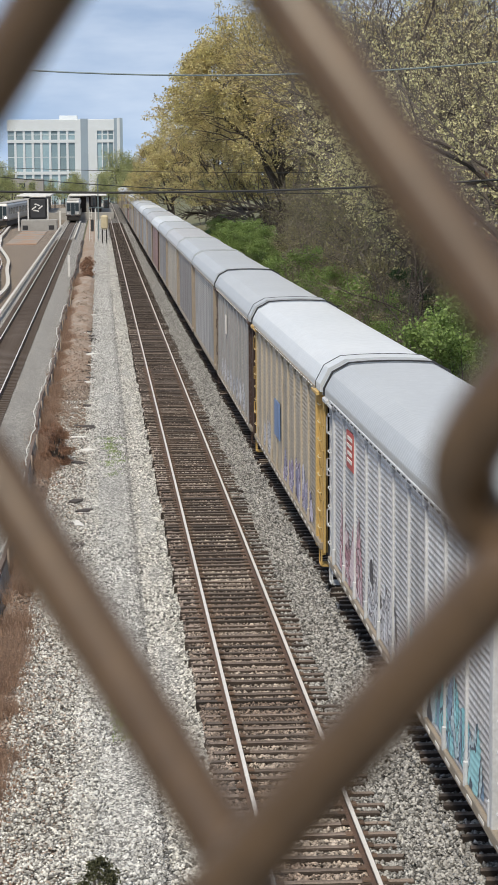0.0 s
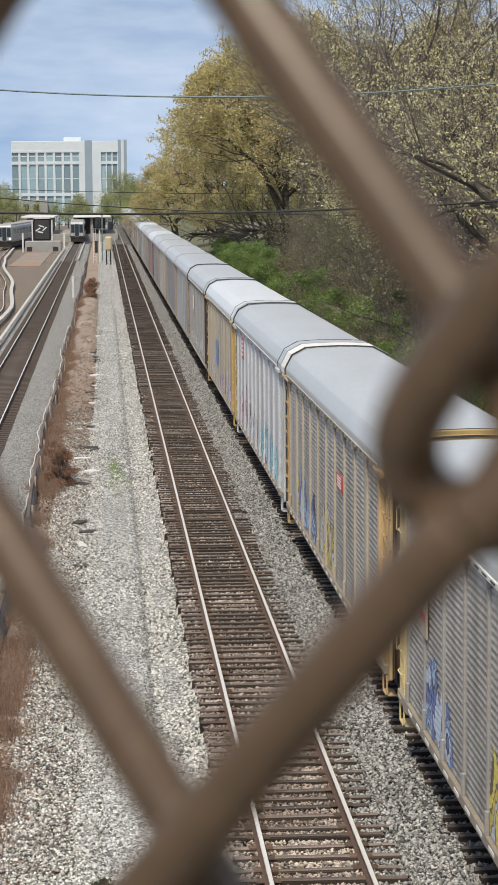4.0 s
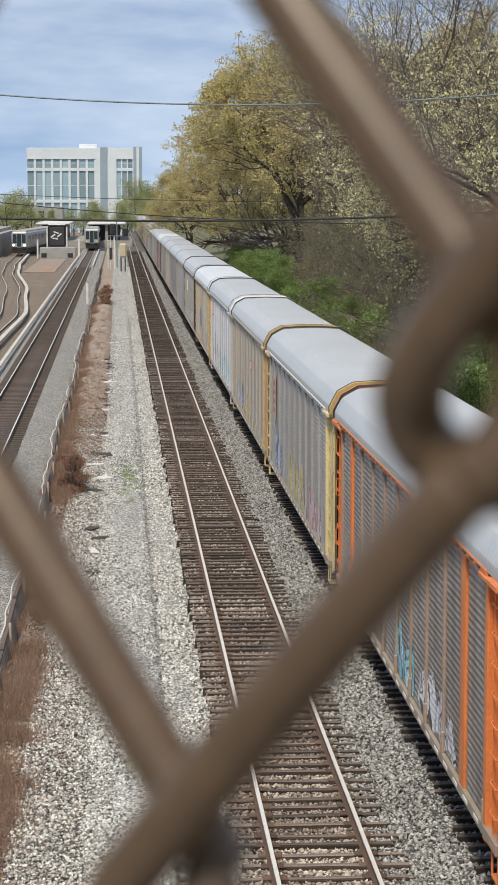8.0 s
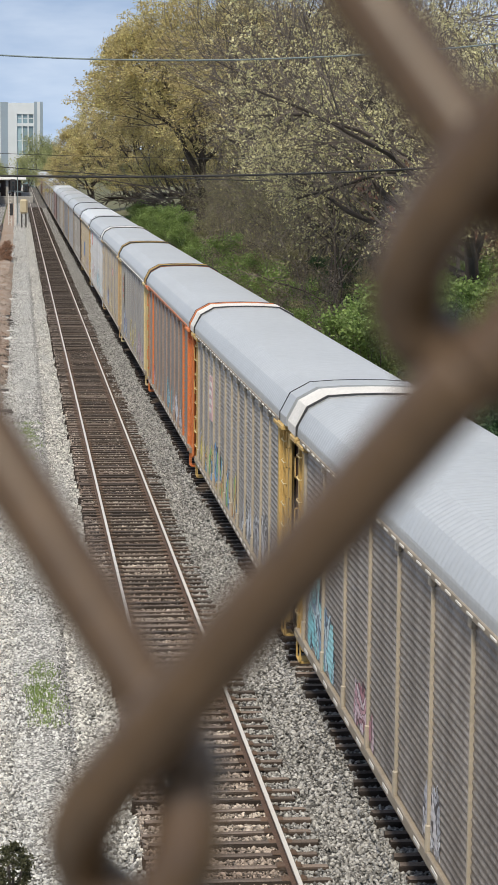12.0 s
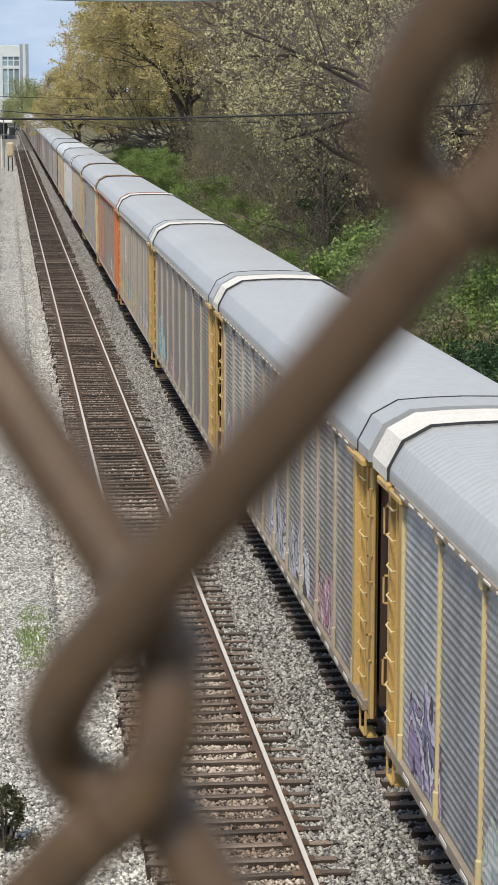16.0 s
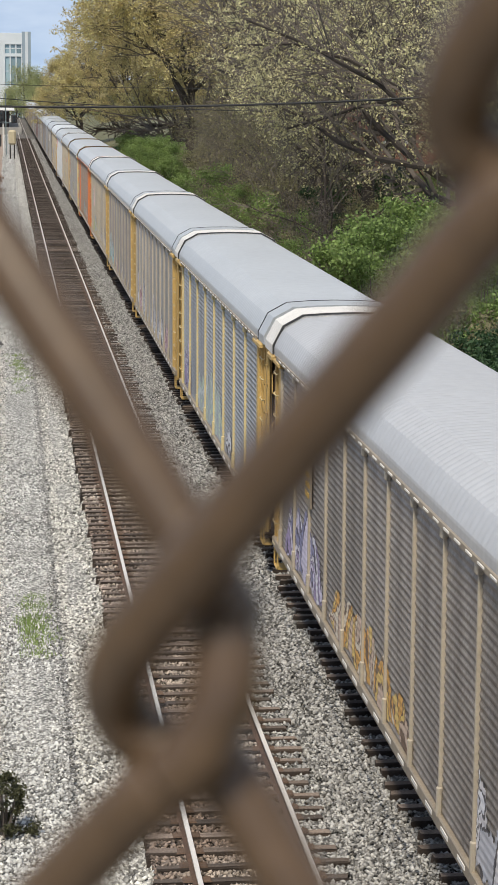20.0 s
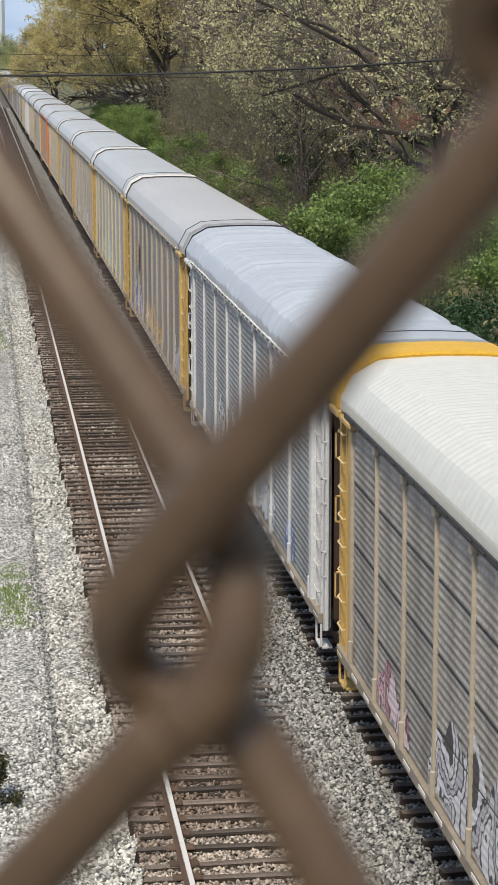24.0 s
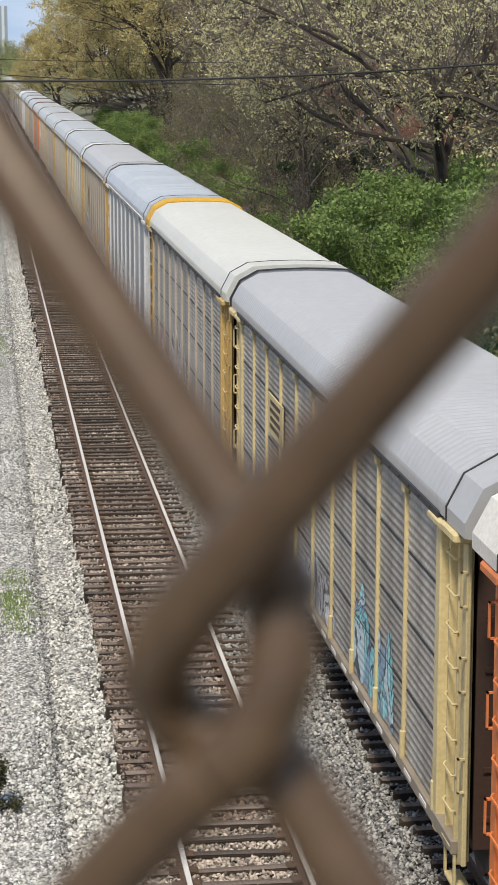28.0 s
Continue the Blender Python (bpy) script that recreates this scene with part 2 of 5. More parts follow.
def box(bm, x0, x1, y0, y1, z0, z1, bevel=0.0):
    r = bmesh.ops.create_cube(bm, size=1.0)
    vs = r["verts"]
    for v in vs:
        v.co = Vector((x0 + (v.co.x + 0.5) * (x1 - x0), y0 + (v.co.y + 0.5) * (y1 - y0), z0 + (v.co.z + 0.5) * (z1 - z0)))
    if bevel:
        es = list({e for v in vs for e in v.link_edges})
        bmesh.ops.bevel(bm, geom=es, offset=bevel, segments=1, affect="EDGES")
    return bm


def boxes(*items, bevel=0.0):
    bm = bmesh.new()
    for it in items:
        box(bm, *it, bevel=bevel)
    return bm


def tube_data(points, radii, sides=6):
    """Vertices and faces of a round bar through the points."""
    pts = [Vector(p) for p in points]
    vs, fs = [], []
    up = Vector((0.13, 0.21, 0.97))
    for i, p in enumerate(pts):
        d = (pts[min(i + 1, len(pts) - 1)] - pts[max(i - 1, 0)]).normalized()
        a = d.cross(up)
        if a.length < 0.05:
            a = d.cross(Vector((1, 0, 0)))
        a.normalize()
        b = d.cross(a)
        r = radii[i] if hasattr(radii, "__len__") else radii
        for s in range(sides):
            t = 2 * math.pi * s / sides
            vs.append(tuple(p + a * (r * math.cos(t)) + b * (r * math.sin(t))))
    for i in range(len(pts) - 1):
        for s in range(sides):
            q = (s + 1) % sides
            fs.append((i * sides + s, i * sides + q, (i + 1) * sides + q, (i + 1) * sides + s))
    fs.append(tuple(range(sides))[::-1])
    fs.append(tuple(range((len(pts) - 1) * sides, len(pts) * sides)))
    return vs, fs


def tube(name, points, radii, material, parent=None, sides=6, label=""):
    vs, fs = tube_data(points, radii, sides)
    return part_py(name, vs, fs, material, parent, label, smooth=True)


def extrude(name, profile, ys, material, parent=None, label="", smooth=False, jitter=0.0):
    """A sheet with a cross-section of (x, z) along the stations ys."""
    vs, fs, k = [], [], len(profile)
    for y in ys:
        for x, z in profile:
            dz = jitter * noise.noise((x * 0.9, y * 0.35, 0.3)) if jitter else 0
            vs.append((x, y, z + dz))
    for i in range(len(ys) - 1):
        for j in range(k - 1):
            fs.append((i * k + j, i * k + j + 1, (i + 1) * k + j + 1, (i + 1) * k + j))
    return part_py(name, vs, fs, material, parent, label, smooth)


def thing(name, at, label, category, group="", kind=""):
    ob = new(name)
    ob.empty_display_size = 0.3
    ob.location = at
    return tagged(ob, label, category, group, kind)


# ---- ground and beds ----
YS_LONG = [-4000, -1500, -600, -200, -60, -20, 0, 10, 20, 30, 40, 50, 60, 75, 90, 110, 130, 160, 200, 250, 300, 350, 400, 450, 520, 600, 800, 1100, 1600, 2500, 4000]


def build_ground():
    prof = [(-3000, -0.9), (-600, -0.9), (-120, -0.9), (-60, -0.85), (-30, -0.8), (-13, -0.8), (-6, -0.8), (-3.8, -0.75), (0, -0.8), (5, -0.8),
            (6.4, -0.7), (8, 0.3), (10, 1.2), (14, 1.8), (20, 2.2), (40, 2.6), (120, 2.5), (600, 0), (3000, 0)]
    g = extrude("ground", prof, YS_LONG, M_GROUND, jitter=0.25)
    tagged(g, "dry grass and bare dirt beside the railway", "ground", kind="structure")
    ys = [-60, -30, -10, 0, 7] + [y for y in range(14, 60, 1)] + [60 + 4 * i for i in range(60)] + [320, 380, 450, 520, 620, 760]
    b = extrude("ballast", [(-1.75, -0.66), (-1.5, -0.50), (-1.3, -0.44), (-0.85, -0.42), (-0.75, -0.32), (0.7, -0.32), (0.8, -0.42), (1.2, -0.42), (1.5, -0.38), (2.1, -0.37), (2.45, -0.42), (4.7, -0.42), (5.4, -0.45), (6.6, -0.9)],
                ys, M_BALLAST, jitter=0.05)
    tagged(b, "grey crushed-stone ballast under two railway tracks", "ballast", kind="structure")
    p = extrude("gravel_path", [(-4.3, -0.72), (-3.75, -0.50), (-3.3, -0.44), (-2.6, -0.42), (-2.25, -0.47), (-1.9, -0.42), (-1.6, -0.43)], ys, M_PALE, jitter=0.06)
    tagged(p, "pale grey gravel service strip beside the track", "gravel", kind="structure")
    e = extrude("dirt_strip", [(-5.62, -0.68), (-5.2, -0.58), (-4.8, -0.50), (-4.4, -0.53), (-4.0, -0.56), (-3.6, -0.60)], ys, M_EARTH, jitter=0.16)
    tagged(e, "bare brown dirt strip with weeds along a low wall", "dirt", kind="structure")
    y2 = extrude("transit_yard", [(-34, -0.9), (-30, -0.7), (-12.6, -0.66), (-10.72, -0.62)], ys, M_YARD, jitter=0.05)
    tagged(y2, "brown dirt and old ballast between the transit tracks", "dirt", kind="structure")
    m = extrude("transit_bed", [(-10.72, -0.62), (-10.2, -0.56), (-7.1, -0.56), (-6.6, -0.62), (-5.9, -0.66)], ys, M_METROBED, jitter=0.05)
    tagged(m, "dark gravel bed of the transit tracks", "ballast", kind="structure")


build_ground()


def dirt_mound():
    """A low uneven bank of dug earth between the fabric fence and the gravel."""
    xs = [-5.55, -5.3, -5.0, -4.7, -4.4, -4.1, -3.85, -3.65]
    hs = [0.0, 0.22, 0.34, 0.36, 0.34, 0.28, 0.16, 0.0]
    vs, fs, k = [], [], len(xs)
    ys = [84 + 1.2 * i for i in range(105)]
    for y in ys:
        for x, h in zip(xs, hs):
            u = min(1.0, (y - 84) / 60, (210 - y) / 6 + 0.2)
            n1 = noise.noise((x * 0.8, y * 0.22, 0.7))
            n2 = noise.noise((x * 2.6, y * 0.9, 2.7))
            vs.append((x + 0.18 * n1, y, -0.56 + u * h * (1.15 + 0.8 * n1 + 0.5 * n2)))
    for i in range(len(ys) - 1):
        for j in range(k - 1):
            fs.append((i * k + j, i * k + j + 1, (i + 1) * k + j + 1, (i + 1) * k + j))
    tagged(part_py("dirt_mound", vs, fs, M_EARTH), "low bank of brown dug earth beside the gravel", "dirt", kind="structure")


dirt_mound()


def stones(name, x0, x1, y0, y1, count, z, material, label, small=0.022, large=0.05, seed=1):
    """Loose crushed stone: many small eight-sided lumps in one mesh."""
    rng = np.random.default_rng(seed)
    u = rng.random(count)
    y = y0 * (y1 / y0) ** (u ** 1.0)
    x = x0 + (x1 - x0) * rng.random(count)
    r = small + (large - small) * rng.random(count) ** 1.5
    base = np.array([(1, 0, 0), (0, 1, 0), (-1, 0, 0), (0, -1, 0), (0, 0, 1), (0, 0, -1)], float)
    tri = np.array([(0, 1, 4), (1, 2, 4), (2, 3, 4), (3, 0, 4), (1, 0, 5), (2, 1, 5), (3, 2, 5), (0, 3, 5)])
    v = base[None] * (0.6 + 0.8 * rng.random((count, 6, 1))) * r[:, None, None]
    v = v + rng.normal(0, 0.25, (count, 6, 3)) * r[:, None, None]
    a = rng.random(count) * 6.28
    c, s = np.cos(a)[:, None], np.sin(a)[:, None]
    vx = v[:, :, 0] * c - v[:, :, 1] * s
    vy = v[:, :, 0] * s + v[:, :, 1] * c
    zz = z(x) if callable(z) else np.full(count, z)
    P = np.stack([vx + x[:, None], vy + y[:, None], v[:, :, 2] * 0.75 + zz[:, None] + r[:, None] * 0.2], axis=2).reshape(-1, 3)
    F = (tri[None] + (np.arange(count) * 6)[:, None, None]).reshape(-1, 3)
    ob = part_py(name, P, F, material)
    return tagged(ob, label, "gravel", kind="stuff")


stones("gravel_stones", -2.2, -1.24, 20, 330, 52000, lambda x: np.where(x > -1.6, -0.435 + (x + 1.6) * 0.25, -0.435), M_STONE, "loose pale crushed stone beside the ties", 0.022, 0.055, seed=2)
stones("gravel_stones", -3.7, -2.3, 20, 330, 68000, -0.435, M_STONE_BLUE, "loose blue-grey crushed stone on the service strip", 0.020, 0.048, seed=22)
stones("gravel_stones", -5.4, -3.5, 20, 120, 26000, -0.45, M_STONE_BROWN, "brown dirty stone along the low fence", 0.018, 0.05, seed=23)
stones("ballast_stones", 1.28, 2.38, 20, 420, 66000, lambda x: -0.30 - 0.05 * (1 - np.minimum(1, np.abs(x - 1.85) / 0.5)), M_STONE_DARK, "loose grey crushed stone between the two tracks", 0.020, 0.05, seed=3)
stones("crib_stones", -0.78, 0.68, 20, 240, 80000, -0.236, M_STONE_BROWN, "rust-stained crushed stone between the ties", 0.018, 0.046, seed=4)
stones("shoulder_stones", -1.34, -0.84, 20, 260, 30000, -0.225, M_STONE_BROWN, "stained crushed stone between the tie ends", 0.018, 0.046, seed=41)
stones("shoulder_stones", 0.72, 1.30, 20, 260, 30000, -0.225, M_STONE_DARK, "grey crushed stone between the tie ends", 0.018, 0.046, seed=42)
stones("shoulder_stones", 2.15, 2.95, 20, 220, 30000, -0.26, M_STONE_DARK, "grey crushed stone round the tie ends below the train", 0.020, 0.05, seed=43)
stones("rubble_stones", -4.95, -3.3, 20, 96, 36000, -0.425, M_STONE, "coarse pale rubble beside the service strip", 0.018, 0.046, seed=16)
stones("dirt_clods", -5.25, -3.75, 84, 208, 3000, lambda x: -0.50 + 0.30 * np.maximum(0, 1 - ((x + 4.55) / 0.8) ** 2), M_EARTH, "brown clods of dug earth", 0.02, 0.075, seed=18)
# the rut's shade is put into the stone colour, as its dip is slight
stones("rut_stones", -2.40, -2.18, 20, 190, 9000, -0.425, M_STONE_DARK, "dark stones that draw the shade of a shallow rut", 0.018, 0.034, seed=17)


# ---- freight tracks ----
def rail_profile():
    return [(-0.036, 0.0), (-0.036, -0.035), (-0.010, -0.05), (-0.010, -0.135), (-0.07, -0.152), (-0.07, -0.165),
            (0.07, -0.165), (0.07, -0.152), (0.010, -0.135), (0.010, -0.05), (0.036, -0.035), (0.036, 0.0)]


def rail(x, ys, parent, zoff=0.0, bend=None):
    pr = rail_profile()
    vs, fs, k = [], [], len(pr)
    for y in ys:
        dx = bend(y) if bend else 0.0
        for px, pz in pr:
            vs.append((x + px + dx, y, pz + zoff))
    for i in range(len(ys) - 1):
        for j in range(k - 1):
            fs.append((i * k + j, (i + 1) * k + j, (i + 1) * k + j + 1, i * k + j + 1))
    r = part_py("rail", vs, fs, M_RAIL, parent, "rusty steel rail with a polished head")
    head_v, head_f = [], []
    for y in ys:
        dx = bend(y) if bend else 0.0
        head_v += [(x - 0.037 + dx, y, zoff - 0.012), (x - 0.030 + dx, y, zoff + 0.002), (x + 0.030 + dx, y, zoff + 0.002), (x + 0.037 + dx, y, zoff - 0.012)]
    for i in range(len(ys) - 1):
        for j in range(3):
            head_f.append((i * 4 + j, i * 4 + j + 1, (i + 1) * 4 + j + 1, (i + 1) * 4 + j))
    part_py("rail_head", head_v, head_f, M_RAIL_TOP, r, "worn running surface, its bright reflection put into the colour")
    return r


def tie_mesh(seed):
    rng = random.Random(seed)
    bm = bmesh.new()
    box(bm, -1.29, 1.29, -0.092, 0.092, -0.40, -0.165, bevel=0.016)
    for v in bm.verts:
        v.co.x += rng.uniform(-0.03, 0.03)
        v.co.y += rng.uniform(-0.014, 0.014)
        v.co.z += rng.uniform(-0.008, 0.008)
    me = bpy.data.meshes.new("tie")
    bm.to_mesh(me)
    bm.free()
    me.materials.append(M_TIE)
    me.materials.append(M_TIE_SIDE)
    # upward faces keep the brown timber, all others take the near-black one
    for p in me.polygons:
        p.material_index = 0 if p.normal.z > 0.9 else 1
    return me


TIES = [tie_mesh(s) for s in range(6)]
TIE_PITCH = 0.525


def freight_track(cx, label, seed, singles):
    tr = thing("railway_track", (cx, 0, 0), label, "railway track", kind="structure")
    ys = [-60, 14, 60, 120, 200, 300, 420, 560, 760]
    rail(-0.755, ys, tr)
    rail(0.755, ys, tr)
    rng = random.Random(seed)
    vs, fs = [], []
    pv, pf, sides = [], [], []
    y, i = -14.0, 0
    while y < 420:
        dy, rz, dx = rng.uniform(-0.06, 0.06), rng.uniform(-1.9, 1.9), rng.uniform(-0.08, 0.08)
        me = TIES[rng.randrange(6)]
        if i < singles:
            o = new("tie", me)
            o.parent = tr
            o.matrix_basis = pose(dx, y + dy, rng.uniform(-0.02, 0.01), 0, 0, rz)
        else:
            m = pose(dx, y + dy, 0, 0, 0, rz)
            b0 = len(vs)
            vs += [tuple(m @ v.co) for v in me.vertices]
            fs += [tuple(b0 + q for q in p.vertices) for p in me.polygons]
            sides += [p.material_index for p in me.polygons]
        if y < 110:
            for sx in (-0.755, 0.755):
                b0 = len(pv)
                for px, py, pz in ((-0.19, -0.09, -0.172), (0.19, -0.09, -0.172), (0.19, 0.09, -0.172), (-0.19, 0.09, -0.172),
                                   (-0.17, -0.08, -0.150), (0.17, -0.08, -0.150), (0.17, 0.08, -0.150), (-0.17, 0.08, -0.150)):
                    pv.append((sx + px, y + dy + py, pz))
                pf += [tuple(b0 + q for q in f) for f in ((4, 5, 6, 7), (0, 1, 5, 4), (1, 2, 6, 5), (2, 3, 7, 6), (3, 0, 4, 7))]
                for hx in (-0.13, 0.12):
                    b0 = len(pv)
                    for px, py, pz in ((-0.018, -0.018, -0.15), (0.018, -0.018, -0.15), (0.018, 0.018, -0.15), (-0.018, 0.018, -0.15), (0, 0, -0.115)):
                        pv.append((sx + hx + px, y + dy + 0.05 + py, pz))
                    pf += [tuple(b0 + q for q in f) for f in ((0, 1, 4), (1, 2, 4), (2, 3, 4), (3, 0, 4))]
        y += TIE_PITCH * rng.uniform(0.92, 1.08)
        i += 1
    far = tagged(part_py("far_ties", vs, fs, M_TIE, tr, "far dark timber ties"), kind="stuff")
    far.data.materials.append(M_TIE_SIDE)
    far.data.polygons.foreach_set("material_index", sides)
    tagged(part_py("tie_plates", pv, pf, M_PLATE, tr, "rusted tie plates and spikes"), kind="stuff")
    return tr


freight_track(-0.05, "empty freight track on dark timber ties", 11, 298)
freight_track(3.63, "freight track under the train on timber ties", 12, 220)

# ---- freight cars ----
PITCH, BODY, ZONE = 23.3, 22.75, 1.72
ROOF = [(1.56, 4.78), (1.56, 4.92), (1.53, 5.01), (1.41, 5.23), (1.33, 5.31), (1.06, 5.46), (0.93, 5.50), (0.45, 5.53), (0.0, 5.54)]


def finer(pr):
    """The roof's section with a rounded point between each two."""
    out = []
    for i in range(len(pr) - 1):
        a, b, c, d = pr[max(i - 1, 0)], pr[i], pr[i + 1], pr[min(i + 2, len(pr) - 1)]
        out.append(b)
        out.append(tuple((-p + 9 * q + 9 * r - t) / 16 for p, q, r, t in zip(a, b, c, d)))
    return out + [pr[-1]]


HOOD = [(1.57, 4.78), (1.57, 4.95), (1.37, 5.33), (0.98, 5.54), (0.5, 5.57), (0.0, 5.58)]
ROOF = finer(ROOF)


def paint(name, c, dirt=0.35, rough=0.55):
    return mat(name, c, 0.12, 1.1, rough, 0.0, second=tuple(v * (1 - dirt) + 0.05 * dirt for v in c), amount=0.42, sharp=0.2,
               stretch=(1, 1.2, 0.35), fine=18, rand=0.05)


P_YELLOW = paint("faded_yellow_paint", (0.590, 0.395, 0.136))
P_PALE = paint("pale_buff_paint", (0.684, 0.560, 0.295))
P_TAN = paint("tan_paint", (0.47, 0.41, 0.32))
P_ORANGE = paint("orange_paint", (0.708, 0.212, 0.059))
P_OCHRE = paint("ochre_tan_paint", (0.58, 0.40, 0.20))
P_WHITE = paint("dirty_white_paint", (0.78, 0.75, 0.70), 0.15)
P_RUSTY = paint("rusty_post_paint", (0.36, 0.26, 0.20))
P_LIGHT = paint("pale_grey_paint", (0.661, 0.661, 0.661), 0.2)
P_SILVER = paint("silver_paint", (0.590, 0.602, 0.614), 0.25, 0.45)
P_GREYPOST = paint("dull_grey_post_paint", (0.34, 0.33, 0.315), 0.25)
P_RED = paint("red_sign_paint", (0.496, 0.083, 0.071))
P_PINK = paint("pink_sign_paint", (0.708, 0.496, 0.507))
P_BLACK = paint("black_paint", (0.03, 0.03, 0.032))
P_BLUE = paint("blue_sign_paint", (0.16, 0.25, 0.45))
P_GOLD = paint("golden_hood_paint", (0.682, 0.396, 0.033), 0.15)
P_SILL = paint("grimy_sill_paint", (0.330, 0.275, 0.209))
# brown taken near black, to carry the shade of the gaps between cars
P_BROWN = paint("shade_deepened_brown_paint", (0.06, 0.032, 0.022))


def panel_mat(name, c, other):
    return mat(name, c, 0.24, 0.9, 0.46, 0.35, second=other, amount=0.5, sharp=0.13, stretch=(1, 1.5, 0.30), fine=11, rand=0.16, bump=0.15, bump_scale=30)


PM = {
    "grey": panel_mat("galvanised_grey_panel", (0.454, 0.432, 0.403), (0.271, 0.246, 0.219)),
    "brown": panel_mat("grimy_brown_grey_panel", (0.330, 0.293, 0.263), (0.190, 0.164, 0.144)),
    "blue": panel_mat("bluish_galvanised_panel", (0.43, 0.445, 0.465), (0.29, 0.30, 0.315)),
    "steel": panel_mat("weathered_steel_panel", (0.355, 0.365, 0.37), (0.245, 0.25, 0.255)),
    "tan": panel_mat("yellowed_grey_panel", (0.483, 0.424, 0.330), (0.322, 0.271, 0.205)),
    "silver": panel_mat("bright_silver_panel", (0.614, 0.614, 0.629), (0.454, 0.439, 0.439)),
    "red": panel_mat("rust_red_panel", (0.366, 0.190, 0.146), (0.249, 0.132, 0.102)),
}


def roof_mat(name, c, other):
    return mat(name, c, 0.05, 0.35, 0.42, 0.25, second=other, amount=0.45, sharp=0.3, stretch=(1, 0.5, 1), fine=5)


RM = {
    "grey": roof_mat("pale_grey_steel_roof", (0.55, 0.57, 0.585), (0.48, 0.50, 0.515)),
    "white": roof_mat("white_steel_roof", (0.74, 0.76, 0.77), (0.66, 0.69, 0.71)),
    "cream": roof_mat("cream_steel_roof", (0.76, 0.755, 0.69), (0.70, 0.69, 0.63)),
    "lilac": roof_mat("lilac_grey_steel_roof", (0.56, 0.56, 0.565), (0.49, 0.49, 0.495)),
    "silver": roof_mat("galvanised_silver_roof", (0.54, 0.58, 0.63), (0.46, 0.50, 0.55)),
}


def graffiti_mat(name, colours, dark, scale=0.95):
    """Spray paint: flowing shapes in a few colours with dark outlines."""
    m = bpy.data.materials.new(name)
    m.use_nodes = True
    n, l = m.node_tree.nodes, m.node_tree.links
    b = n["Principled BSDF"]
    b.inputs["Roughness"].default_value = 0.55
    co = n.new("ShaderNodeTexCoord")
    mp = n.new("ShaderNodeMapping")
    mp.inputs["Scale"].default_value = (0.0, 1.5, 1.0)
    l.new(co.outputs["Object"], mp.inputs["Vector"])
    nz = n.new("ShaderNodeTexNoise")
    nz.inputs["Scale"].default_value, nz.inputs["Detail"].default_value = 1.7, 3.0
    l.new(mp.outputs["Vector"], nz.inputs["Vector"])
    add = n.new("ShaderNodeMix")
    add.data_type = "VECTOR"
    add.inputs["Factor"].default_value = 0.38
    l.new(mp.outputs["Vector"], add.inputs["A"])
    l.new(nz.outputs["Color"], add.inputs["B"])
    vo = n.new("ShaderNodeTexNoise")
    vo.inputs["Scale"].default_value, vo.inputs["Detail"].default_value, vo.inputs["Distortion"].default_value = scale, 0.6, 0.9
    l.new(add.outputs["Result"], vo.inputs["Vector"])
    rp = n.new("ShaderNodeValToRGB")
    rp.color_ramp.interpolation = "CONSTANT"
    els = rp.color_ramp.elements
    bands = 7
    while len(els) < 2 * bands:
        els.new(0.5)
    for i in range(bands):
        at = 0.24 + 0.52 * i / bands
        els[2 * i].position = at
        els[2 * i].color = (*colours[i % len(colours)], 1)
        els[2 * i + 1].position = at + 0.52 / bands * 0.76
        els[2 * i + 1].color = (*dark, 1)
    l.new(vo.outputs["Fac"], rp.inputs["Fac"])
    mx = rp
    gr = n.new("ShaderNodeTexNoise")
    gr.inputs["Scale"].default_value = 5.0
    l.new(co.outputs["Object"], gr.inputs["Vector"])
    hs = n.new("ShaderNodeHueSaturation")
    mr = n.new("ShaderNodeMapRange")
    mr.inputs["To Min"].default_value, mr.inputs["To Max"].default_value = 0.65, 1.2
    l.new(gr.outputs["Fac"], mr.inputs["Value"])
    l.new(mr.outputs["Result"], hs.inputs["Value"])
    l.new(mx.outputs["Color"], hs.inputs["Color"])
    l.new(hs.outputs["Color"], b.inputs["Base Color"])
    return m


